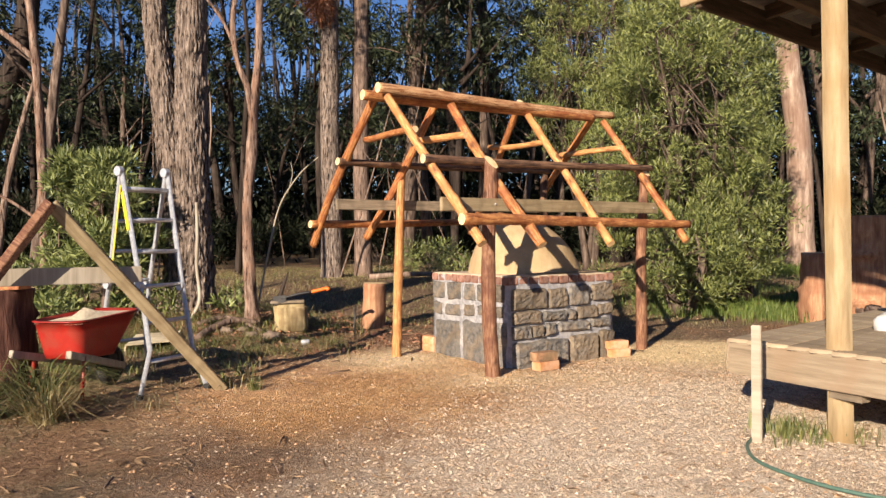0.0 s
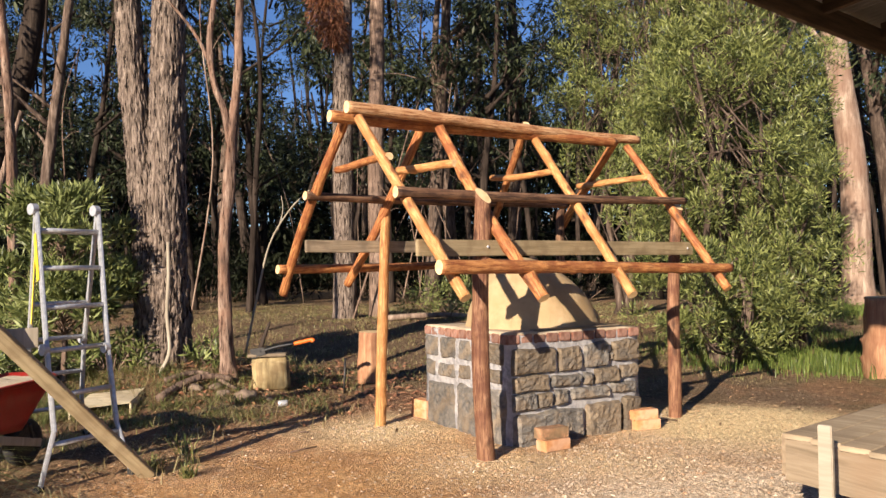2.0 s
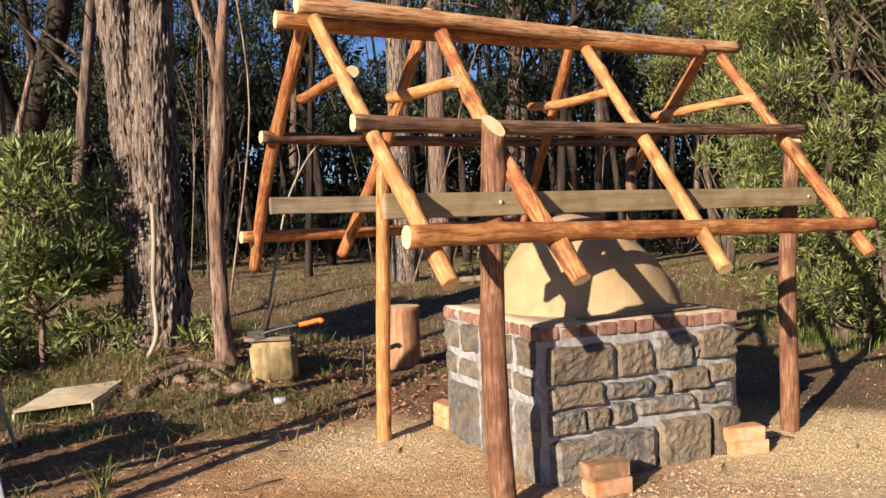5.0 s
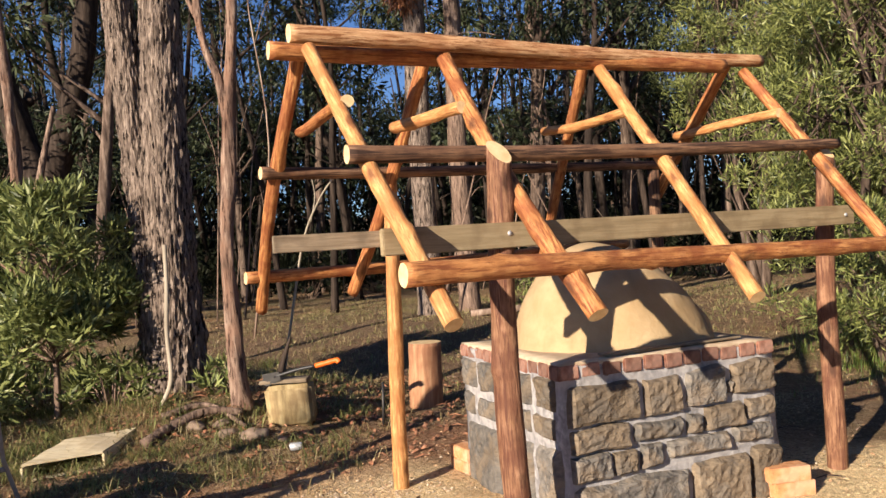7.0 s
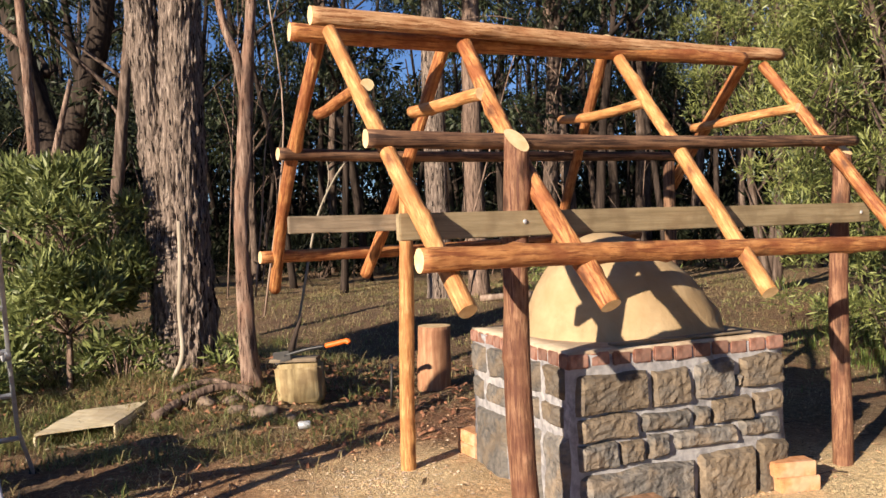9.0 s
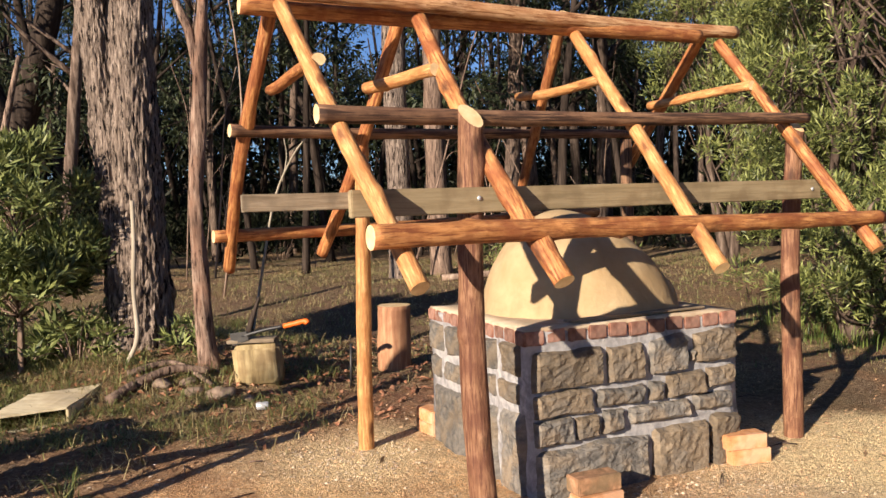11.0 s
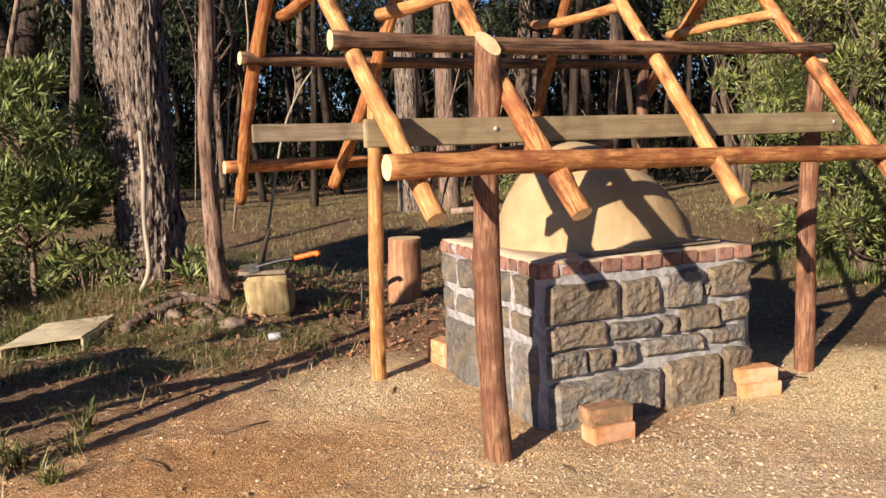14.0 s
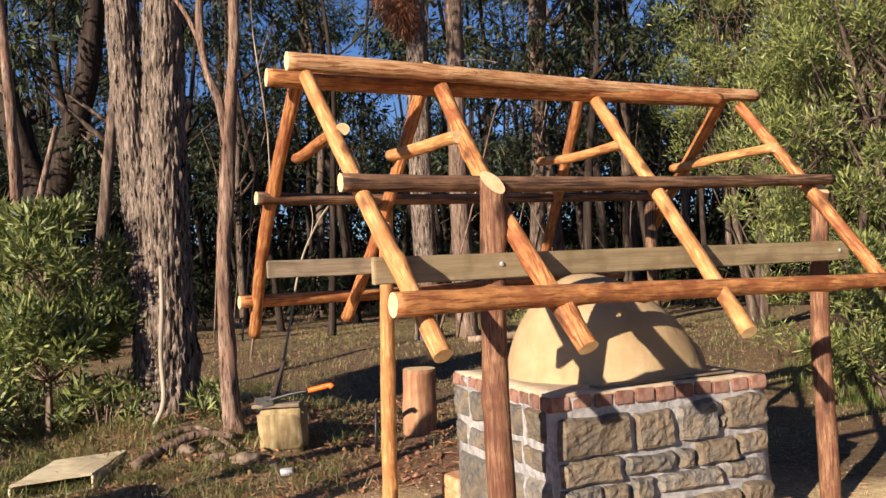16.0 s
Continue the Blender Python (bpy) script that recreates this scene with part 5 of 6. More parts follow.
def dead_stems():
    """Thin bare stems that lean between the gums."""
    rnd = random.Random(31)
    for k in range(34):
        d, a = rnd.uniform(13, 24), radians(rnd.uniform(-14, 44))
        x, y = 0.5 - d * math.sin(a), 3 + d * math.cos(a)
        if y < 14.5 or (x > 0.8 and y < 21):
            continue
        h, r = rnd.uniform(2.2, 7.5), rnd.uniform(.008, .024)
        lx = rnd.gauss(0, .22) * h
        o = on_ground(x, y)
        pts = [o, o + Vector((lx * .3 + rnd.gauss(0, .1), 0, h * .4)), o + Vector((lx * .7 + rnd.gauss(0, .15), .1, h * .75)), o + Vector((lx, .1, h))]
        t = thing("dead_tree", o, "thin bare grey dead tree leaning in the wood", "dead tree", "bare dead trees in the wood")
        ln = curve(pts, 5)
        tubes = [([p - o for p in ln], [r * (1 - .7 * i / (len(ln) - 1)) for i in range(len(ln))])]
        for _ in range(3):
            q = ln[rnd.randint(5, len(ln) - 2)] - o
            e = q + Vector((rnd.gauss(0, .5), rnd.gauss(0, .3), rnd.uniform(.1, .7)))
            tubes.append((curve([q, (q + e) / 2 + Vector((0, 0, .08)), e], 3), [r * .5 * (1 - .12 * i) for i in range(7)]))
        v, f = join_tubes(tubes, 6, .1, k)
        place("stem", raw_mesh(v, f, BARK_PALE if k % 4 == 0 else BARK_MID, True), pure(t), t)


dead_stems()


# ---- chopping blocks, axe, bank clutter ----
def block(name, x, y, r, h, mat, label, seed, squash=1.0):
    ob = new(name, pole_mesh(h, r * 1.05, r, [mat, CUT], seed, 0.004, 0, 22, rough=0.07))
    ob.matrix_basis = Matrix.Translation((x, y, rise(x, y) - 0.03)) @ pose(0, 0, 0, 1.5, -1.5, seed * 40)
    tagged(ob, label, "stump", "cut log blocks")
    return ob


def split_block():
    bm = slab_bm(.37, .30, .34, .03, 5)
    bmesh.ops.subdivide_edges(bm, edges=[e for e in bm.edges if e.calc_length() > .08], cuts=4, use_grid_fill=True)
    for v in bm.verts:
        k = noise.noise(Vector((v.co.x * 16, v.co.y * 16, v.co.z * 1.5)))
        v.co.x *= 1 + .07 * k + .06 * v.co.z
        v.co.y *= 1 + .07 * k
    ob = new("chopping_block", finish(bm, STUMP_YEL))
    ob.matrix_basis = Matrix.Translation(on_ground(-1.95, 9.42, .13)) @ pose(0, 0, 0, 2, -2, 18)
    tagged(ob, "squarish yellowed chopping block with a weathered top on the bank", "stump", "cut log blocks")


split_block()
block("log_block", -1.10, 10.42, .145, .60, STUMP_WOOD, "upright red-brown split log block standing in the yard", 3)
t = thing("plank_offcut", (-1.97, 9.38, 0.42), "short grey plank offcut lying on the chopping block", "board")
board("offcut", (-2.16, 9.33, .432), (-1.78, 9.40, .436), .16, .03, GREY_BOARD, t, up=(0, 0.97, 0.02))


def axe():
    a, b = Vector((-2.02, 9.28, .475)), Vector((-1.50, 9.34, .585))
    t = thing("splitting_axe", a, "splitting axe with black handle and orange grip on the block", "axe")
    d = (b - a)
    tube("handle", curve([a, a + d * .35 + Vector((0, 0, .008)), a + d * .66], 6), [.014] * 13, BLACK, t, "black composite handle")
    tube("grip", curve([a + d * .66, a + d * .85, b, b + Vector((.02, 0, -.02))], 5), [.019, .021, .022, .023] * 3 + [.023, .025, .025, .020], ORANGE, t, "bright orange grip")
    bm = slab_bm(.15, .035, .075, .006)
    for v in bm.verts:
        if v.co.x < -.02:
            v.co.y *= .25
            v.co.z *= 1.35
    place("head", finish(bm, STEEL, False), Matrix.Translation(a + Vector((-.02, 0, -.01))) @ pose(0, 0, 0, 0, -12, 8), t, "dark steel wedge head")


axe()
t = thing("iron_bar", on_ground(-1.22, 9.55), "thin rusty steel picket standing in the ground", "bar")
tube("rod", [on_ground(-1.22, 9.55, -.05), on_ground(-1.20, 9.55, .36)], .012, STEEL, t)
t = thing("dead_branch", on_ground(-2.78, 11.0), "thin bleached dead branch standing crooked behind the young gum", "branch")
p = on_ground(-2.78, 11.0)
tube("branch", curve([p, (-2.62, 11.0, .95), (-2.44, 10.95, 1.60), (-2.12, 10.7, 2.0), (-1.80, 10.45, 2.22)], 6), [.013] * 8 + [.012] * 8 + [.010] * 5 + [.007] * 4, WHITE, t, rough=.2)
tube("twig", curve([(-2.30, 10.85, 1.78), (-2.22, 10.8, 2.02), (-2.24, 10.8, 2.2)], 3), [.006, .006, .005, .005, .004, .004, .003], WHITE, t)
t = thing("leaning_bark_slab", on_ground(-2.16, 9.62), "dark strip of bark leaning beside the young gum", "bark")
tube("strip", curve([on_ground(-2.17, 9.6), on_ground(-2.12, 9.6, .3), on_ground(-2.02, 9.62, .62)], 5), [.035, .034, .032, .03, .028, .026, .024, .02, .018, .014, .008], BARK_DARK, t, rough=.3)
t = thing("bleached_stick", on_ground(-3.05, 9.32), "long crooked bleached stick standing against the big trunk", "stick")
o = on_ground(-3.05, 9.32)
tube("stick", curve([o + Vector((-.06, 0, -.02)), o + Vector((.05, .02, .22)), o + Vector((0.0, .08, .6)), o + Vector((.0, .12, 1.0)), o + Vector((-.02, .16, 1.36))], 8), [.019] * 25 + [.018] * 8, WHITE, t, rough=.12)


def lying_log(pts, rad, mat, label, name="fallen_branch"):
    ln = curve(pts, 6)
    rr = [rad * (1 - .35 * i / (len(ln) - 1)) for i in range(len(ln))]
    t = thing(name, pts[0], label, "branch", "fallen wood")
    tube("wood", ln, rr, mat, t, rough=.25)


lying_log([on_ground(-2.78, 8.62, .04), on_ground(-2.72, 8.9, .06), on_ground(-2.55, 9.15, .08), on_ground(-2.3, 9.25, .07)], .048, BARK_MID, "rotten reddish log lying in leaf litter")
lying_log([on_ground(-2.95, 9.1, .03), on_ground(-2.65, 9.3, .06), on_ground(-2.2, 9.1, .03)], .03, BARK_MID, "grey broken branch lying in leaf litter")
lying_log([on_ground(4.6, 14.0, .10), on_ground(4.2, 13.5, .2), on_ground(3.8, 13.1, .25)], .10, BARK_PALE, "pale fallen log end in long grass")
lying_log([on_ground(-1.9, 16.0, .05), on_ground(-.9, 16.3, .08), on_ground(0.1, 16.2, .05)], .06, BARK_PALE, "grey fallen branch at the wood's edge")


def stone_lump(x, y, r, seed, label, z=0.0, sx=1.0, sz=.6, cat="rock", mat=None):
    bm = bmesh.new()
    bmesh.ops.create_icosphere(bm, subdivisions=3, radius=r)
    for v in bm.verts:
        v.co = Vector((v.co.x * sx, v.co.y, v.co.z * sz)) * (1 + .35 * noise.noise(v.co / r * 1.3 + Vector((seed, 0, 0))))
    ob = new("rock", finish(bm, mat or ROCK))
    ob.matrix_basis = Matrix.Translation(on_ground(x, y, z + r * sz * .35)) @ pose(0, 0, 0, 0, 0, seed * 37)
    tagged(ob, label, cat, "rocks on the bank")


for i, (x, y, r) in enumerate(((-2.08, 8.98, .085), (-2.28, 8.95, .06), (-1.85, 9.0, .045), (-2.6, 9.02, .07), (-3.3, 8.75, .05), (-2.42, 9.12, .05))):
    stone_lump(x, y, r, i + 1, "small brown rock half sunk in leaf litter", sx=1.4)


def can():
    t = thing("drink_can", on_ground(-1.69, 8.80), "small empty silver can lying on the litter", "can")
    o = on_ground(-1.69, 8.80, .03)
    tube("body", [o, o + Vector((.01, .004, .002)), o + Vector((.075, .03, .004)), o + Vector((.085, .034, .004))], [.024, .030, .030, .024], ALU, t, segs=16)


can()


def pallet():
    t = thing("plywood_tray", on_ground(-3.1, 8.2), "upturned shallow raw plywood tray lying on the bank", "tray")
    a, b, c = Vector((-3.28, 7.95, .11)), Vector((-2.92, 8.33, .11)), Vector((-3.08, 8.95, .14))
    d = a + (c - b)
    bm = bmesh.new()
    vs = [bm.verts.new(p) for p in (a, b, c, d)]
    bm.faces.new(vs)
    bmesh.ops.subdivide_edges(bm, edges=list(bm.edges), cuts=6, use_grid_fill=True)
    ext = bmesh.ops.extrude_face_region(bm, geom=list(bm.faces))
    for v in [e for e in ext["geom"] if isinstance(e, bmesh.types.BMVert)]:
        v.co.z += .014
    for v in bm.verts:
        v.co += .010 * noise.noise_vector(v.co * 5)
    w = pure(t)
    bmesh.ops.transform(bm, matrix=w.inverted(), verts=bm.verts)
    place("sheet", finish(bm, PLY, False), w, t)
    dz = Vector((0, 0, -.05))
    for p, q, wd in ((a, a.lerp(d, 1), .085), (b, c, .095), (d, c, .09)):
        board("side", p + dz, q + dz, wd, .018, PLY, t)
    board("bottom_batten", a + Vector((.06, .02, -.10)), b + Vector((.0, .02, -.10)), .016, .07, PLY, t)


pallet()


# ---- ladder ----
def ladder():
    t = thing("step_ladder", (-2.4, 6.6, 0), "silver aluminium folding ladder standing open as an A-frame", "ladder")
    tl, tr = Vector((-2.56, 6.33, 1.72)), Vector((-2.34, 6.71, 1.73))
    front = ([tl, Vector((-2.27, 5.97, .83)), Vector((-2.17, 5.88, .35)), Vector((-2.23, 5.82, 0.0))],
             [tr, Vector((-2.12, 6.42, .80)), Vector((-2.02, 6.34, .33)), Vector((-1.88, 6.27, 0.0))])
    rear = ([tl + Vector((-.02, .03, 0)), Vector((-2.86, 6.72, .80)), Vector((-3.02, 6.92, .33)), Vector((-3.22, 7.05, 0.0))],
            [tr + Vector((-.02, .03, 0)), Vector((-2.68, 7.13, .80)), Vector((-2.80, 7.30, .33)), Vector((-2.86, 7.48, 0.0))])

    def rail(pts, name):
        for i, (p, q) in enumerate(zip(pts[:-1], pts[1:])):
            board(name if i == 0 else "rail_section", p, q + (q - p).normalized() * .012, .052 if i < 2 else .040, .024, ALU, t, up=(1, -1, .1) if i < 2 else (1, -1, 0), bevel=.006, cuts=0, jitter=0)

    def along_rail(pts, z):
        for p, q in zip(pts[:-1], pts[1:]):
            if p.z >= z >= q.z:
                return p.lerp(q, (p.z - z) / (p.z - q.z))
        return pts[-1]

    for side in (front, rear):
        for pts in side:
            rail(pts, "rail")
            place("foot", finish(slab_bm(.05, .05, .045, .008), RUBBER, False), Matrix.Translation(pts[-1] + Vector((0, 0, .02))), t, "black rubber foot")
            h = pts[1]
            bm = bmesh.new()
            bmesh.ops.create_cone(bm, cap_ends=True, segments=18, radius1=.036, radius2=.036, depth=.034)
            place("hinge", finish(bm, ALU, False), along(h - Vector((.01, .01, 0)), h + Vector((.3, .6, 0))), t, "round locking hinge")
        for z in (1.58, 1.33, 1.08, .82, .55, .27):
            p, q = along_rail(side[0], z), along_rail(side[1], z)
            tube("rung", [p, p.lerp(q, .5), q], .0165, ALU, t, segs=8)
    for p in (tl, tr):
        bm = bmesh.new()
        bmesh.ops.create_cone(bm, cap_ends=True, segments=20, radius1=.038, radius2=.038, depth=.04)
        place("hinge", finish(bm, ALU, False), along(p - Vector((.01, .02, 0)), p + Vector((.3, .6, 0))), t, "round locking hinge")
    q = rear[0]
    p0, p1 = along_rail(q, 1.62), along_rail(q, .95)
    off = Vector((.012, -.016, 0))
    board("sticker", p0 + off, p1 + off, .050, .004, YELLOW, t, up=(1, -1, .1), bevel=0, cuts=0, jitter=0, label="yellow warning sticker")
    q = front[0]
    p0, p1 = along_rail(q, 1.55), along_rail(q, 1.25)
    off = Vector((-.022, -.004, 0))
    board("sticker", p0 + off, p1 + off, .045, .004, YELLOW, t, up=(1, -1, .1), bevel=0, cuts=0, jitter=0, label="yellow warning sticker")


ladder()


# ---- wheelbarrow ----
def wheelbarrow():
    t = thing("wheelbarrow", (-2.72, 6.0, 0), "red steel wheelbarrow heaped with sawdust, standing on its legs", "wheelbarrow")
    m = Matrix.Translation((-2.78, 6.12, 0)) @ pose(0, 0, 0, 0, 0, 82)
    # tray: local x from handles (-) to wheel (+)
    rim = [(-.36, -.22, .585), (.46, -.22, .61), (.46, .22, .61), (-.36, .22, .585)]
    base = [(-.28, -.17, .30), (.20, -.15, .28), (.20, .15, .28), (-.28, .17, .30)]

    def loop(pts, k):
        """A rounded loop through the four corners."""
        out = []
        for i in range(4):
            p, a, b = Vector(pts[i]), Vector(pts[i - 1]), Vector(pts[(i + 1) % 4])
            da, db = (a - p).normalized(), (b - p).normalized()
            for j in range(7):
                f = j / 6
                u = p + da * k * (1 - f) ** 2 + db * k * f ** 2
                out.append(u)
        return out

    rings = [loop(base, .09)]
    for f in (.15, .4, .7, 1.0):
        rings.append(loop([Vector(b).lerp(Vector(r), f) for b, r in zip(base, rim)], .09 + .05 * f))
    lip = [v + (v - Vector((0, 0, v.z))).normalized() * .018 - Vector((0, 0, .006)) for v in rings[-1]]
    rings.append(lip)
    inner = [[v + Vector((0, 0, .006)) - (v - Vector((0, 0, v.z))).normalized() * .006 for v in r] for r in rings[:-1]]
    seq = rings[::-1] + []
    verts = [v for r in seq for v in r] + [v for r in inner for v in r]
    n = 28
    faces = []
    rows = len(seq)
    for i in range(rows - 1):
        for j in range(n):
            k = (j + 1) % n
            faces.append((i * n + j, i * n + k, (i + 1) * n + k, (i + 1) * n + j))
    faces.append(tuple((rows - 1) * n + j for j in range(n)))
    o = rows * n
    for i in range(len(inner) - 1):
        for j in range(n):
            k = (j + 1) % n
            faces.append((o + i * n + j, o + i * n + k, o + (i + 1) * n + k, o + (i + 1) * n + j))
    top = o + (len(inner) - 1) * n
    for j in range(n):
        k = (j + 1) % n
        faces.append((top + j, top + k, k, j))
    place("tray", raw_mesh(verts, faces, RED, True), m, t, "red enamelled steel tray")
    # load
    bm = bmesh.new()
    lp = loop([Vector(b).lerp(Vector(r), .93) for b, r in zip(base, rim)], .12)
    c = bm.verts.new(Vector((0, 0, .66)))
    rr = []
    for f in (1, .8, .55, .3):
        rr.append([bm.verts.new(Vector((v.x * f, v.y * f, v.z + .035 * (1 - f) + .02 * noise.noise(Vector((v.x * f * 6, v.y * f * 6, 0)))))) for v in lp])
    for a, b in zip(rr[:-1], rr[1:]):
        for j in range(n):
            k = (j + 1) % n
            bm.faces.new((a[j], a[k], b[k], b[j]))
    for j in range(n):
        bm.faces.new((rr[-1][j], rr[-1][(j + 1) % n], c))
    place("load", finish(bm, SAND), m, t, "heap of pale sawdust")
    for s in (-1, 1):
        p, q = m @ Vector((.40, s * .07, .15)), m @ Vector((-.52, s * .23, .37))
        board("handle", p, q, .055, .04, WHITE, t, label="pale timber handle")
        tube("leg", [m @ Vector((-.30, s * .20, .33)), m @ Vector((-.36, s * .22, .02)), m @ Vector((-.20, s * .21, .015))], .015, RED, t, "red steel leg")
        tube("brace", [m @ Vector((.22, s * .15, .31)), m @ Vector((.33, s * .08, .17))], .012, STEEL, t)
    axle = m @ Vector((.33, 0, .165))
    bm = bmesh.new()
    v, f = [], []
    for i in range(28):
        a = 2 * math.pi * i / 28
        for j in range(10):
            b = 2 * math.pi * j / 10
            r = .120 + .042 * math.cos(b)
            v.append((r * math.cos(a), r * math.sin(a), .045 * math.sin(b)))
    for i in range(28):
        for j in range(10):
            f.append((i * 10 + j, ((i + 1) % 28) * 10 + j, ((i + 1) % 28) * 10 + (j + 1) % 10, i * 10 + (j + 1) % 10))
    wm = along(axle, m @ Vector((.33, 1, .165)))
    wh = place("wheel", raw_mesh(v, f, RUBBER, True), wm, t, "black rubber tyre")
    bm.free()
    bm = bmesh.new()
    bmesh.ops.create_cone(bm, cap_ends=True, segments=24, radius1=.10, radius2=.06, depth=.06)
    place("rim", finish(bm, STEEL, False), wm, wh, "dark steel wheel rim")


wheelbarrow()


# ---- propped A-frame and log at the side ----
t = thing("truss_frame", (-2.5, 5.2, 0), "trial A-frame of two sloping poles and a pale cross board", "frame")
board("leg", (-1.735, 6.215, 0.0), (-2.50, 5.15, 1.41), .085, .045, TREATED, t, up=(1, .2, .6), label="green treated pine leg")
board("leg", (-3.40, 4.72, 0.0), (-2.485, 5.12, 1.42), .085, .05, POLE_RED, t, up=(1, -.6, -.4), label="red-brown timber leg")
board("cross_board", (-2.96, 5.02, .94), (-2.13, 5.66, .93), .115, .025, WHITE, t, label="pale bleached cross board")
ob = new("log_post", pole_mesh(.83, .23, .22, [BARK_LOG, CUT], 8, .01, 4, 28, rough=.14))
ob.matrix_basis = Matrix.Translation((-3.40, 6.12, -.02))
tagged(ob, "thick upright log with sawn top, red-brown bark coloured dark for shade", "log")
t = thing("plank_on_log", (-3.36, 6.05, .81), "short orange plank offcut lying on the upright log", "board")
board("plank", (-3.58, 6.05, .832), (-3.16, 5.98, .832), .15, .04, POLE, t, up=(0, 1, 0))

# ---- deck and veranda ----
DK, D1, D2 = Vector((1.86, 5.15, 0)), Vector((.52, -.854, 0)), Vector((.70, .714, 0))


def D(a, b, z):
    return DK + D1 * a + D2 * b + Vector((0, 0, z))


def deck():
    t = thing("timber_deck", D(1.5, 1.5, 0), "low weathered timber deck with thick fascia boards on stumps", "deck")
    board("fascia", D(-.02, -.02, .40), D(4.6, -.02, .40), .20, .045, FASCIA, t, label="brown front fascia board")
    board("fascia", D(-.045, .0, .405), D(-.045, 5.2, .405), .19, .045, FASCIA, t, label="brown side fascia board")
    for k in range(33):
        a = .055 + k * .142
        board("deck_board", D(a, -.05, .505), D(a, 5.2, .505), .024, .132, DECKING, t, bevel=.003, cuts=3, seed=k)
    for a in (.6, 1.7, 2.8, 3.9):
        board("joist", D(a, .05, .40), D(a, 5.1, .40), .15, .045, GREY_BOARD, t, cuts=0)
    for a, b in ((.5, 2.2), (2.6, .3), (2.6, 2.4), (.5, 4.6), (2.6, 4.6), (4.3, .3)):
        p = D(a, b, 0)
        place("stump", finish(slab_bm(.1, .1, .5, .008), GREY_BOARD, False), Matrix.Translation((p.x, p.y, .19)), t)
    # bracket under the fascia at the veranda post
    board("bracket", D(.66, .03, .285), D(.86, .03, .285), .07, .08, GREY_BOARD, t, cuts=0)


deck()


def veranda():
    t = thing("veranda_roof", D(1.5, 1.5, 2.5), "low veranda roof with timber beams and grey sheet on a pine post", "roof", kind="structure")
    p = D(.70, .085, 0)
    bm = slab_bm(.13, .13, 2.95, .014, 10, .004)
    place("post", finish(bm, PINE), Matrix.Translation((p.x - .03, p.y, 1.40)) @ pose(0, 0, 0, .6, -.6, -22), t, "pale yellow pine veranda post")
    z = 2.74
    board("edge_beam", D(-.42, .195, z + .05), D(-.42, 5.6, z + .05), .15, .045, DARK_BEAM, t, label="dark brown edge beam")
    board("plate_beam", D(.15, .20, z + .02), D(.15, 5.6, z + .02), .19, .07, DARK_BEAM, t, label="dark plate beam")
    board("barge_board", D(-.56, .175, z + .075), D(4.6, .175, z + .12), .14, .03, PINE, t, label="pale pine barge board")
    for k in range(7):
        b = .30 + k * .85
        board("rafter", D(-.38, b, z + .10), D(4.6, b, z + .35), .10, .045, DARK_BEAM, t, cuts=0)
    # corrugated sheet
    bm = bmesh.new()
    rows = []
    for i in range(2):
        a = -.62 + i * 5.3
        rows.append([bm.verts.new(D(a, .11 + j * .0166, z + .165 + .048 * (a + .5) + .012 * math.sin(j * 1.65))) for j in range(330)])
    for j in range(329):
        bm.faces.new((rows[0][j], rows[0][j + 1], rows[1][j + 1], rows[1][j]))
    ext = bmesh.ops.extrude_face_region(bm, geom=list(bm.faces))
    for v in [e for e in ext["geom"] if isinstance(e, bmesh.types.BMVert)]:
        v.co.z += .004
    w = pure(t)
    bmesh.ops.transform(bm, matrix=w.inverted(), verts=bm.verts)
    place("sheet", finish(bm, TIN), w, t, "grey corrugated sheet")


veranda()

t = thing("white_stake", (1.80, 4.58, 0), "pale bleached timber stake driven beside the deck", "stake")
board("stake", (1.80, 4.585, -.05), (1.805, 4.60, .655), .055, .028, WHITE, t, up=(.8, -.6, 0), cuts=5, jitter=.003)
t = thing("garden_hose", (1.72, 4.3, 0), "thin green garden hose lying in gravel", "hose")
tube("hose", curve([(1.78, 4.62, .012), (1.70, 4.45, .014), (1.66, 4.2, .013), (1.72, 3.95, .014), (1.86, 3.72, .013), (2.1, 3.5, .013), (2.4, 3.3, .013)], 8), .0095, HOSE, t)


def table():
    c = Vector((3.08, 4.98, .517))
    t = thing("pedestal_table", c, "small round table with black steel pedestal on the deck", "table")

    def disc(name, z, r, h, mat, label=""):
        bm = bmesh.new()
        bmesh.ops.create_cone(bm, cap_ends=True, segments=40, radius1=r, radius2=r, depth=h)
        bmesh.ops.bevel(bm, geom=[e for e in bm.edges if len(e.link_faces) == 2 and e.calc_face_angle(0) > 1], offset=h * .3, segments=2, affect="EDGES")
        place(name, finish(bm, mat, False), Matrix.Translation(c + Vector((0, 0, z))), t, label)

    disc("base_plate", .012, .24, .02, STEEL, "black steel base plate")
    disc("tabletop", .70, .30, .025, GREY_BOARD, "grey round tabletop")
    disc("tray", .73, .20, .03, POLE_RED, "red-brown round tray")
    tube("pedestal", [c + Vector((0, 0, .02)), c + Vector((0, 0, .3)), c + Vector((0, 0, .69))], .025, STEEL, t, "black steel pedestal")
    for a in (0, 2.1, 4.2):
        d = Vector((math.cos(a), math.sin(a), 0))
        tube("strut", [c + d * .16 + Vector((0, 0, .02)), c + d * .05 + Vector((0, 0, .30))], .01, STEEL, t)


table()
stone_lump(3.02, 5.45, .115, 44, "pale grey rock sitting on the deck boards", z=.50, sx=1.25, sz=1.0, mat=PALE_ROCK)

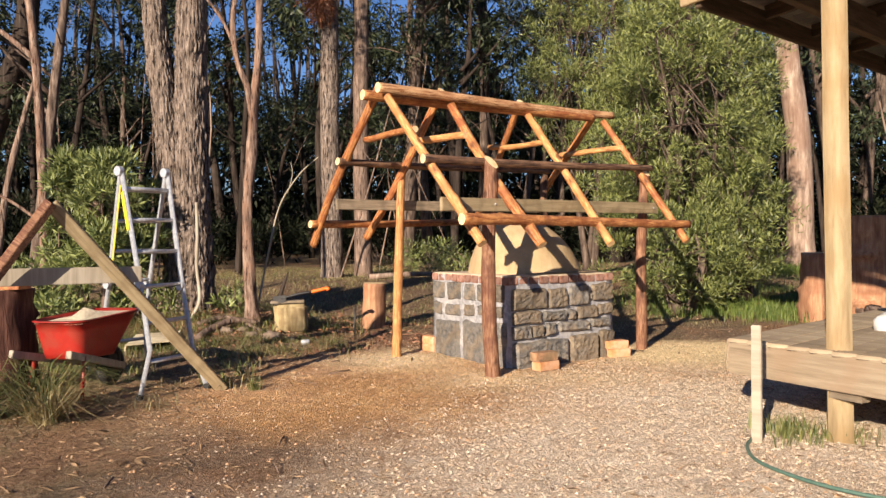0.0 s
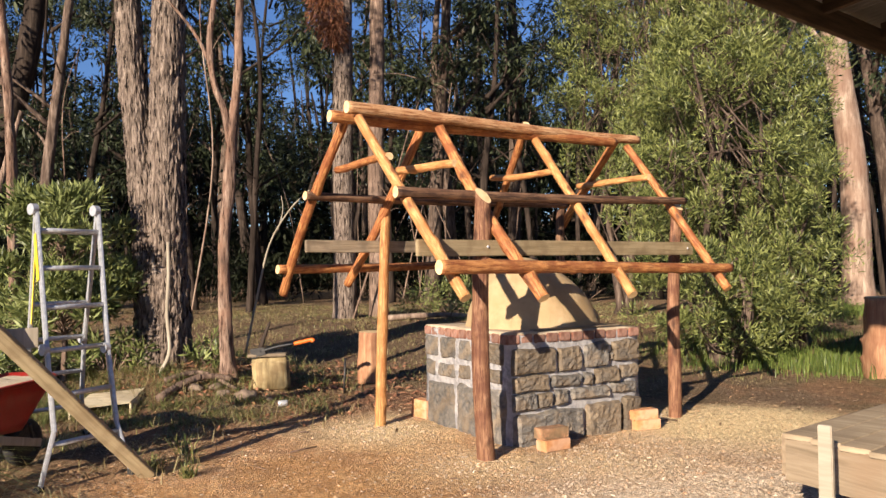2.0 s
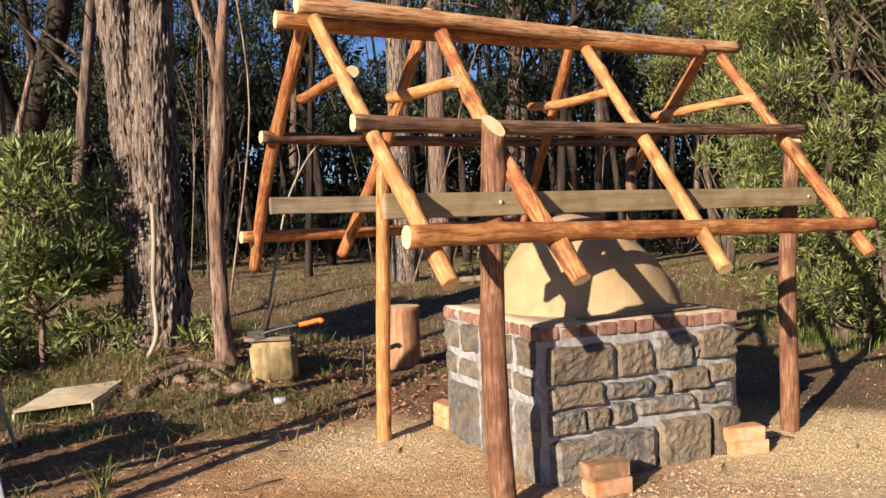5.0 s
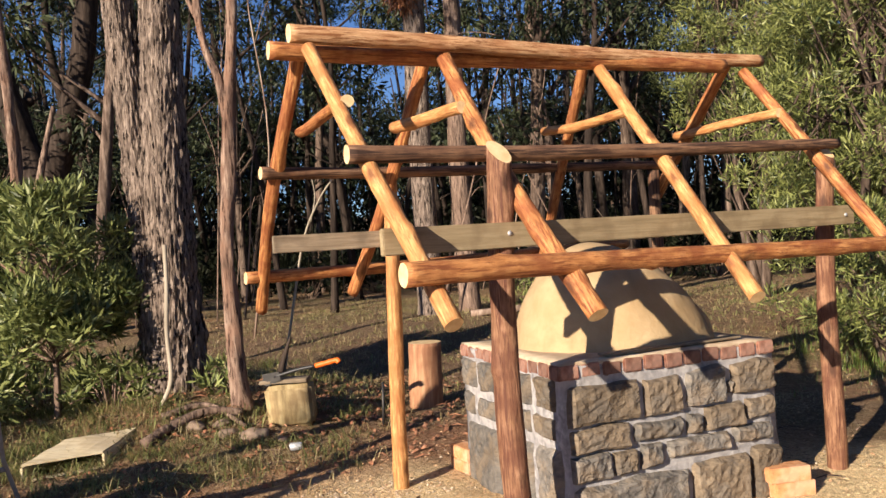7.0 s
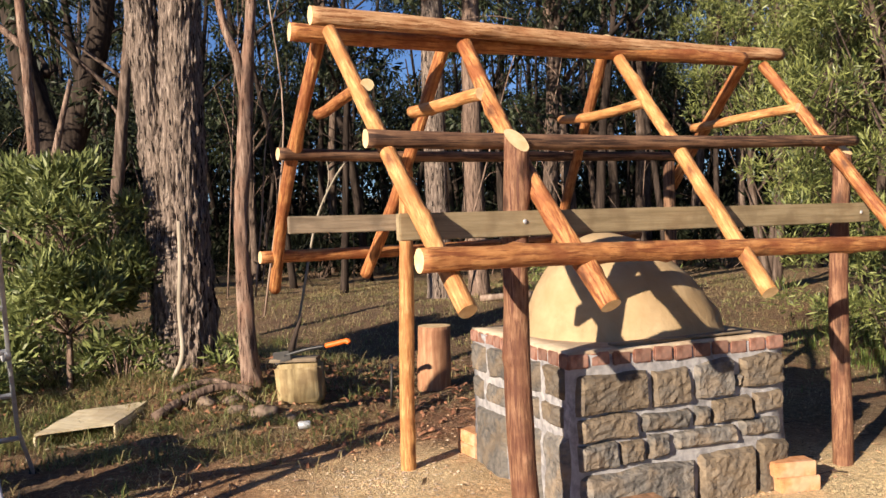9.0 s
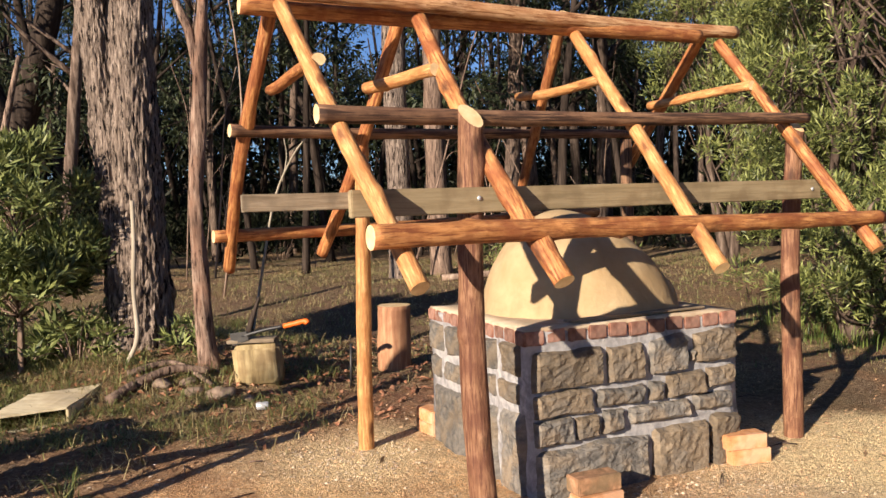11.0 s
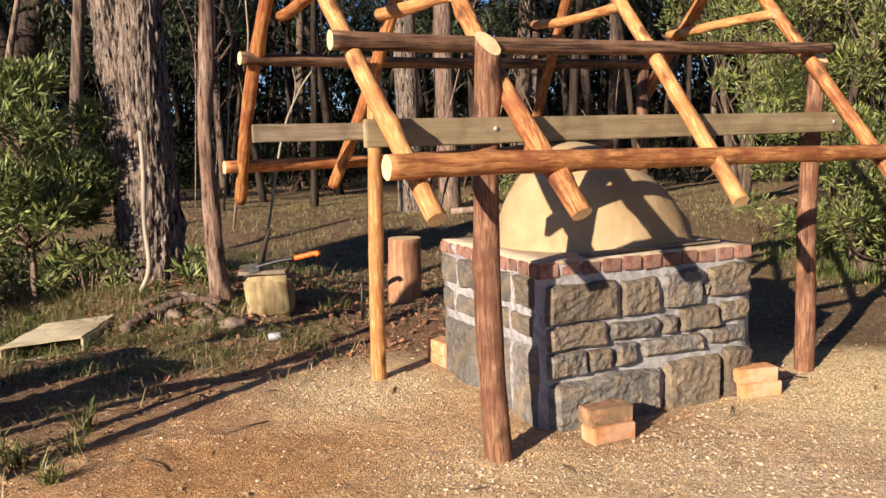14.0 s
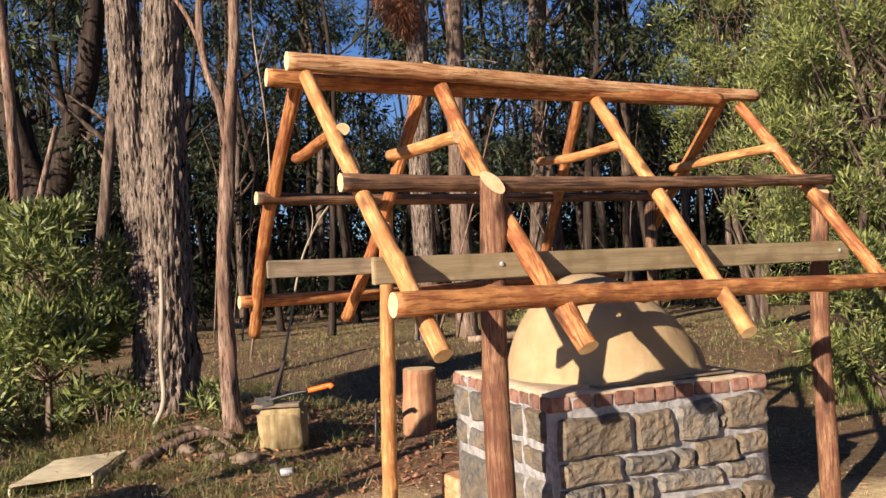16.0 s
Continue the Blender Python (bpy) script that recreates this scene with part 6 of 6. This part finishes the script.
for i, (x, y, r, h) in enumerate(((4.75, 10.9, .24, .95), (5.25, 10.5, .30, 1.42), (6.05, 10.5, .42, 1.80))):
    ob = new("tall_stump", pole_mesh(h, r * 1.12, r, [STUMP_WOOD, CUT], 60 + i, .01, 4, 26, rough=.12))
    ob.matrix_basis = Matrix.Translation((x, y, rise(x, y) - .04))
    tagged(ob, "thick upright reddish cut log half in veranda shade", "log", "upright logs beside the yard")


def woodpile():
    rnd = random.Random(12)
    meshes = [pole_mesh(.42, rnd.uniform(.06, .1), rnd.uniform(.05, .09), [BARK_MID, STUMP_WOOD], 200 + i, .006, 2, 9, rings=5, rough=.25) for i in range(5)]
    for k in range(46):
        f = rnd.random()
        x, y = 5.15 + 1.7 * f + rnd.gauss(0, .22), 10.1 + rnd.gauss(0, .25)
        z = rise(x, y) + .07 + rnd.random() * .4 * (.35 + f)
        ob = new("firewood_log", meshes[k % 5])
        ob.matrix_basis = Matrix.Translation((x, y, z)) @ pose(0, 0, 0, 90 + rnd.uniform(-18, 18), rnd.uniform(-15, 15), rnd.uniform(-60, 60))
        tagged(ob, "split firewood log heaped below the upright logs", "log", "firewood heap")


woodpile()


BARKBITS = surface("shed_bark", [(0.16, 0.06, 0.03), (0.32, 0.14, 0.075), (0.46, 0.26, 0.16)], (20, 20, 20), 5, 0.9, island=0.4)


# ---- ground cover ----
def scatter(n, test, seed):
    rg = np.random.default_rng(seed)
    out = []
    while len(out) < n:
        x, y = rg.uniform(-9, 10), rg.uniform(1.5, 22)
        k = test(x, y)
        if k > 0 and rg.random() < k:
            out.append((x, y, rise(x, y)))
    return out


def yard(x, y):
    return math.hypot(x - .6, y - 6.3)


CRUMB = surface("clay_crumb", [(0.20, 0.11, 0.06), (0.42, 0.25, 0.14), (0.60, 0.41, 0.25)], (14, 14, 14), 4, 0.95, island=0.5)


def chips():
    """Gravel and sawdust chips: small flattened stones."""
    rg = np.random.default_rng(4)

    def where(x, y):
        d = min(math.hypot(x - 2.4, y - 4.2) - 2.3, math.hypot(x - 1.4, y - 2.3) - 2.05)
        k = 1.0 if d < 0 else max(0, 1 - d / .9) * .6
        for px, py, r in ((-.55, 7.7, .6), (.3, 6.6, .5), (1.3, 6.9, .9)):
            k = max(k, .8 * max(0, 1 - math.hypot(x - px, y - py) / r))
        k = max(k, .045 if yard(x, y) < 2.9 else 0)
        return k if y < 9 else 0

    pts = np.array(scatter(60000, where, 2))
    n = len(pts)
    s = (.0032 + .0098 * rg.random(n) ** 2)[:, None, None]
    octa = np.array([[1, 0, 0], [0, 1, 0], [-1, 0, 0], [0, -1, 0], [0, 0, .45], [0, 0, -.45]], float)
    sh = octa[None] * (0.6 + .8 * rg.random((n, 6, 1)))
    a = rg.random(n) * 6.28
    ca, sa = np.cos(a)[:, None], np.sin(a)[:, None]
    x, y = sh[..., 0] * ca - sh[..., 1] * sa, sh[..., 0] * sa + sh[..., 1] * ca
    v = np.stack([x, y, sh[..., 2]], -1) * s + pts[:, None, :] + np.array([0, 0, .002])
    f0 = np.array([[0, 1, 4], [1, 2, 4], [2, 3, 4], [3, 0, 4]])
    f = (f0[None] + (np.arange(n) * 6)[:, None, None]).reshape(-1, 3)
    ob = new("gravel_chips", raw_mesh(v.reshape(-1, 3).tolist(), f.tolist(), CHIPS))
    tagged(ob, "pale loose gravel and wood chips over the clay", "gravel", kind="stuff")
    def dusted(x, y):
        return max(a * max(0, 1 - math.hypot(x - px, y - py) / r) ** .7 for px, py, r, a in ((2.1, 7.95, .6, 1), (2.65, 8.3, .7, .9), (-.55, 7.75, .45, .5), (.33, 6.62, .35, .4), (1.2, 6.7, .5, .25)))

    pts = np.array(scatter(6500, dusted, 16))
    n = len(pts)
    s = (.0025 + .0045 * rg.random(n) ** 2)[:, None, None]
    v = octa[None] * (0.6 + .8 * rg.random((n, 6, 1))) * s + pts[:, None, :] + np.array([0, 0, .002])
    f = (f0[None] + (np.arange(n) * 6)[:, None, None]).reshape(-1, 3)
    ob = new("sawdust", raw_mesh(v.reshape(-1, 3).tolist(), f.tolist(), SAWDUST))
    tagged(ob, "pale yellow sawdust spread at the posts", "sawdust", kind="stuff")
    pts = np.array(scatter(26000, lambda x, y: (1.0 if yard(x, y) < 3.2 else .4) if 3 < y < 10 else .1, 6))
    n = len(pts)
    s = (.0035 + .010 * rg.random(n) ** 3)[:, None, None]
    sh = octa[None] * (0.6 + .8 * rg.random((n, 6, 1)))
    v = sh * np.array([1, 1, 1.5]) * s + pts[:, None, :]
    f = (f0[None] + (np.arange(n) * 6)[:, None, None]).reshape(-1, 3)
    ob = new("clay_crumbs", raw_mesh(v.reshape(-1, 3).tolist(), f.tolist(), CRUMB))
    tagged(ob, "brown clay crumbs and dirt on the yard", "dirt", kind="stuff")


def litter():
    """Dry leaves, bark strips and twigs on the ground."""
    rg = np.random.default_rng(7)
    pts = np.array(scatter(27000, lambda x, y: (1.0 if x < -1.2 and 4 < y < 12 else .35) if yard(x, y) > 2.3 else .05, 3))
    n = len(pts)
    a = rg.random(n) * 6.28
    ln = .015 + .05 * rg.random(n) ** 2
    w = .003 + .007 * rg.random(n)
    d = np.stack([np.cos(a), np.sin(a), rg.normal(0, .15, n)], 1) * ln[:, None]
    s = np.stack([-np.sin(a), np.cos(a), rg.normal(0, .3, n)], 1) * w[:, None]
    c = pts + np.array([0, 0, .008])
    v = np.stack([c - d, c + s + [0, 0, .003], c + d, c - s], 1).reshape(-1, 3)
    f = (np.arange(n) * 4)[:, None] + np.array([[0, 1, 2, 3]])
    ob = new("leaf_litter", raw_mesh(v.tolist(), f.tolist(), LITTER))
    tagged(ob, "brown dead leaves and bark strips on the ground", "litter", kind="stuff")
    rnd = random.Random(19)
    v, f = [], []
    for x, y, z in scatter(900, lambda x, y: max(0, 1 - math.hypot((x + 2.2) / 2.6, (y - 10.0) / 2.4)) if yard(x, y) > 2.4 else 0, 13):
        a, l2, w2 = rnd.uniform(0, 6.28), rnd.uniform(.04, .16), rnd.uniform(.006, .018)
        e, s = Vector((math.cos(a), math.sin(a), 0)) * l2, Vector((-math.sin(a), math.cos(a), 0)) * w2
        p = Vector((x, y, z + .008))
        o = len(v)
        v += [p - s, p + s, p + e * .5 + s * .9 + Vector((0, 0, .02)), p + e * .5 - s * .9 + Vector((0, 0, .012)), p + e + s * .5, p + e - s * .5]
        f += [(o, o + 1, o + 2, o + 3), (o + 3, o + 2, o + 4, o + 5)]
    ob = new("bark_strips", raw_mesh(v, f, BARKBITS))
    tagged(ob, "reddish shed bark strips on the ground", "bark", kind="stuff")
    rnd = random.Random(9)
    tubes = []
    for x, y, z in scatter(700, lambda x, y: 1.0 if (x < -1 and 6 < y < 13) else (.25 if yard(x, y) > 2 else .07), 11):
        a, l2, r = rnd.uniform(0, 6.28), rnd.uniform(.06, .30), rnd.uniform(.0025, .006)
        e = Vector((math.cos(a), math.sin(a), 0)) * l2
        p = Vector((x, y, z + .008))
        tubes.append(([p, p + e * .5 + Vector((0, 0, rnd.uniform(0, .02))), p + e], [r, r * .9, r * .5]))
    v, f = join_tubes(tubes, 5)
    ob = new("fallen_twigs", raw_mesh(v, f, BARK_MID, True))
    tagged(ob, "thin grey fallen twigs on the ground", "twigs", kind="stuff")


def grass(name, n, where, h, w, mat, label, seed, lean=.5, clumps=0, spread=.05):
    base = np.array(scatter(clumps or n, where, seed))
    if clumps:
        rg = np.random.default_rng(seed)
        k = rg.integers(0, clumps, n)
        off = rg.normal(0, spread, (n, 2))
        base = np.concatenate([base[k, :2] + off, base[k, 2:]], 1)
        base[:, 2] -= .01
    ob = new(name, blades_mesh(base, h, w, mat, seed, lean))
    tagged(ob, label, "grass", kind="stuff")


def bank(x, y):
    d = math.hypot(x + 3.3, (y - 9.4) * .9)
    return max(0, 1 - d / 2.6) if not (math.hypot(x + 3.3, y - 9.86) < .35) else 0


chips()
litter()
grass("bank_grass", 26000, lambda x, y: max(bank(x, y), .5 if (x < -3.6 and 7 < y < 13) else 0), .115, .0030, GRASS, "tufts of green grass on the bank", 21, 1.7, 900, .075)
grass("straw_grass", 14000, lambda x, y: max(bank(x, y) * .8, .12 if x < -1 and y > 5.5 and yard(x, y) > 2.2 else 0), .12, .0028, GRASS_DRY, "dry straw-coloured grass tufts", 22, 1.8, 600, .10)
grass("lush_grass", 13000, lambda x, y: max(0, 1 - math.hypot((x - 4.3) / 2.2, (y - 12.6) / 2.2)) + .5 * max(0, 1 - math.hypot((x - 7.0) / 2.5, (y - 17.5) / 3)), .16, .004, GRASS_LUSH, "lush green grass below the wattles", 23, .5, 1500, .07)
grass("yard_edge_grass", 11000, lambda x, y: .5 if (y > 10.5 and -6 < x < 3.2) else 0, .06, .004, GRASS, "thin low grass beyond the yard", 24, .6, 1700, .12)
grass("dry_yard_grass", 9000, lambda x, y: .5 if (y > 10.2 and -6 < x < 3.2) else 0, .05, .004, GRASS_DRY, "thin dry straw grass beyond the yard", 27, .9, 1500, .14)
grass("deck_grass", 380, lambda x, y: max(0, 1 - math.hypot(x - 2.15, y - 4.75) / .35), .11, .003, GRASS, "green grass growing under the deck edge", 25, .6, 26, .05)
for k, (x, y, h, n) in enumerate(((-2.72, 5.32, .42, 240), (-2.5, 5.05, .34, 170), (-3.0, 5.15, .45, 200), (-1.62, 6.55, .20, 26), (-1.78, 6.85, .16, 30), (-1.95, 6.45, .14, 28), (-1.76, 6.34, .13, 60), (-1.49, 6.22, .11, 50))):
    rg = np.random.default_rng(80 + k)
    off = rg.normal(0, .045 if n > 100 else .02, (n, 2))
    r = [(x + a, y + b, rise(x, y) - .01) for a, b in off]
    ob = new("grass_tussock", blades_mesh(r, h, .0042, GRASS_DRY if k == 1 else GRASS, 90 + k, 1.9 if k < 3 else 1.1))
    tagged(ob, "arching straw and green grass tussock" if k < 3 else "small green grass tuft on bare clay", "grass", "grass tussocks")
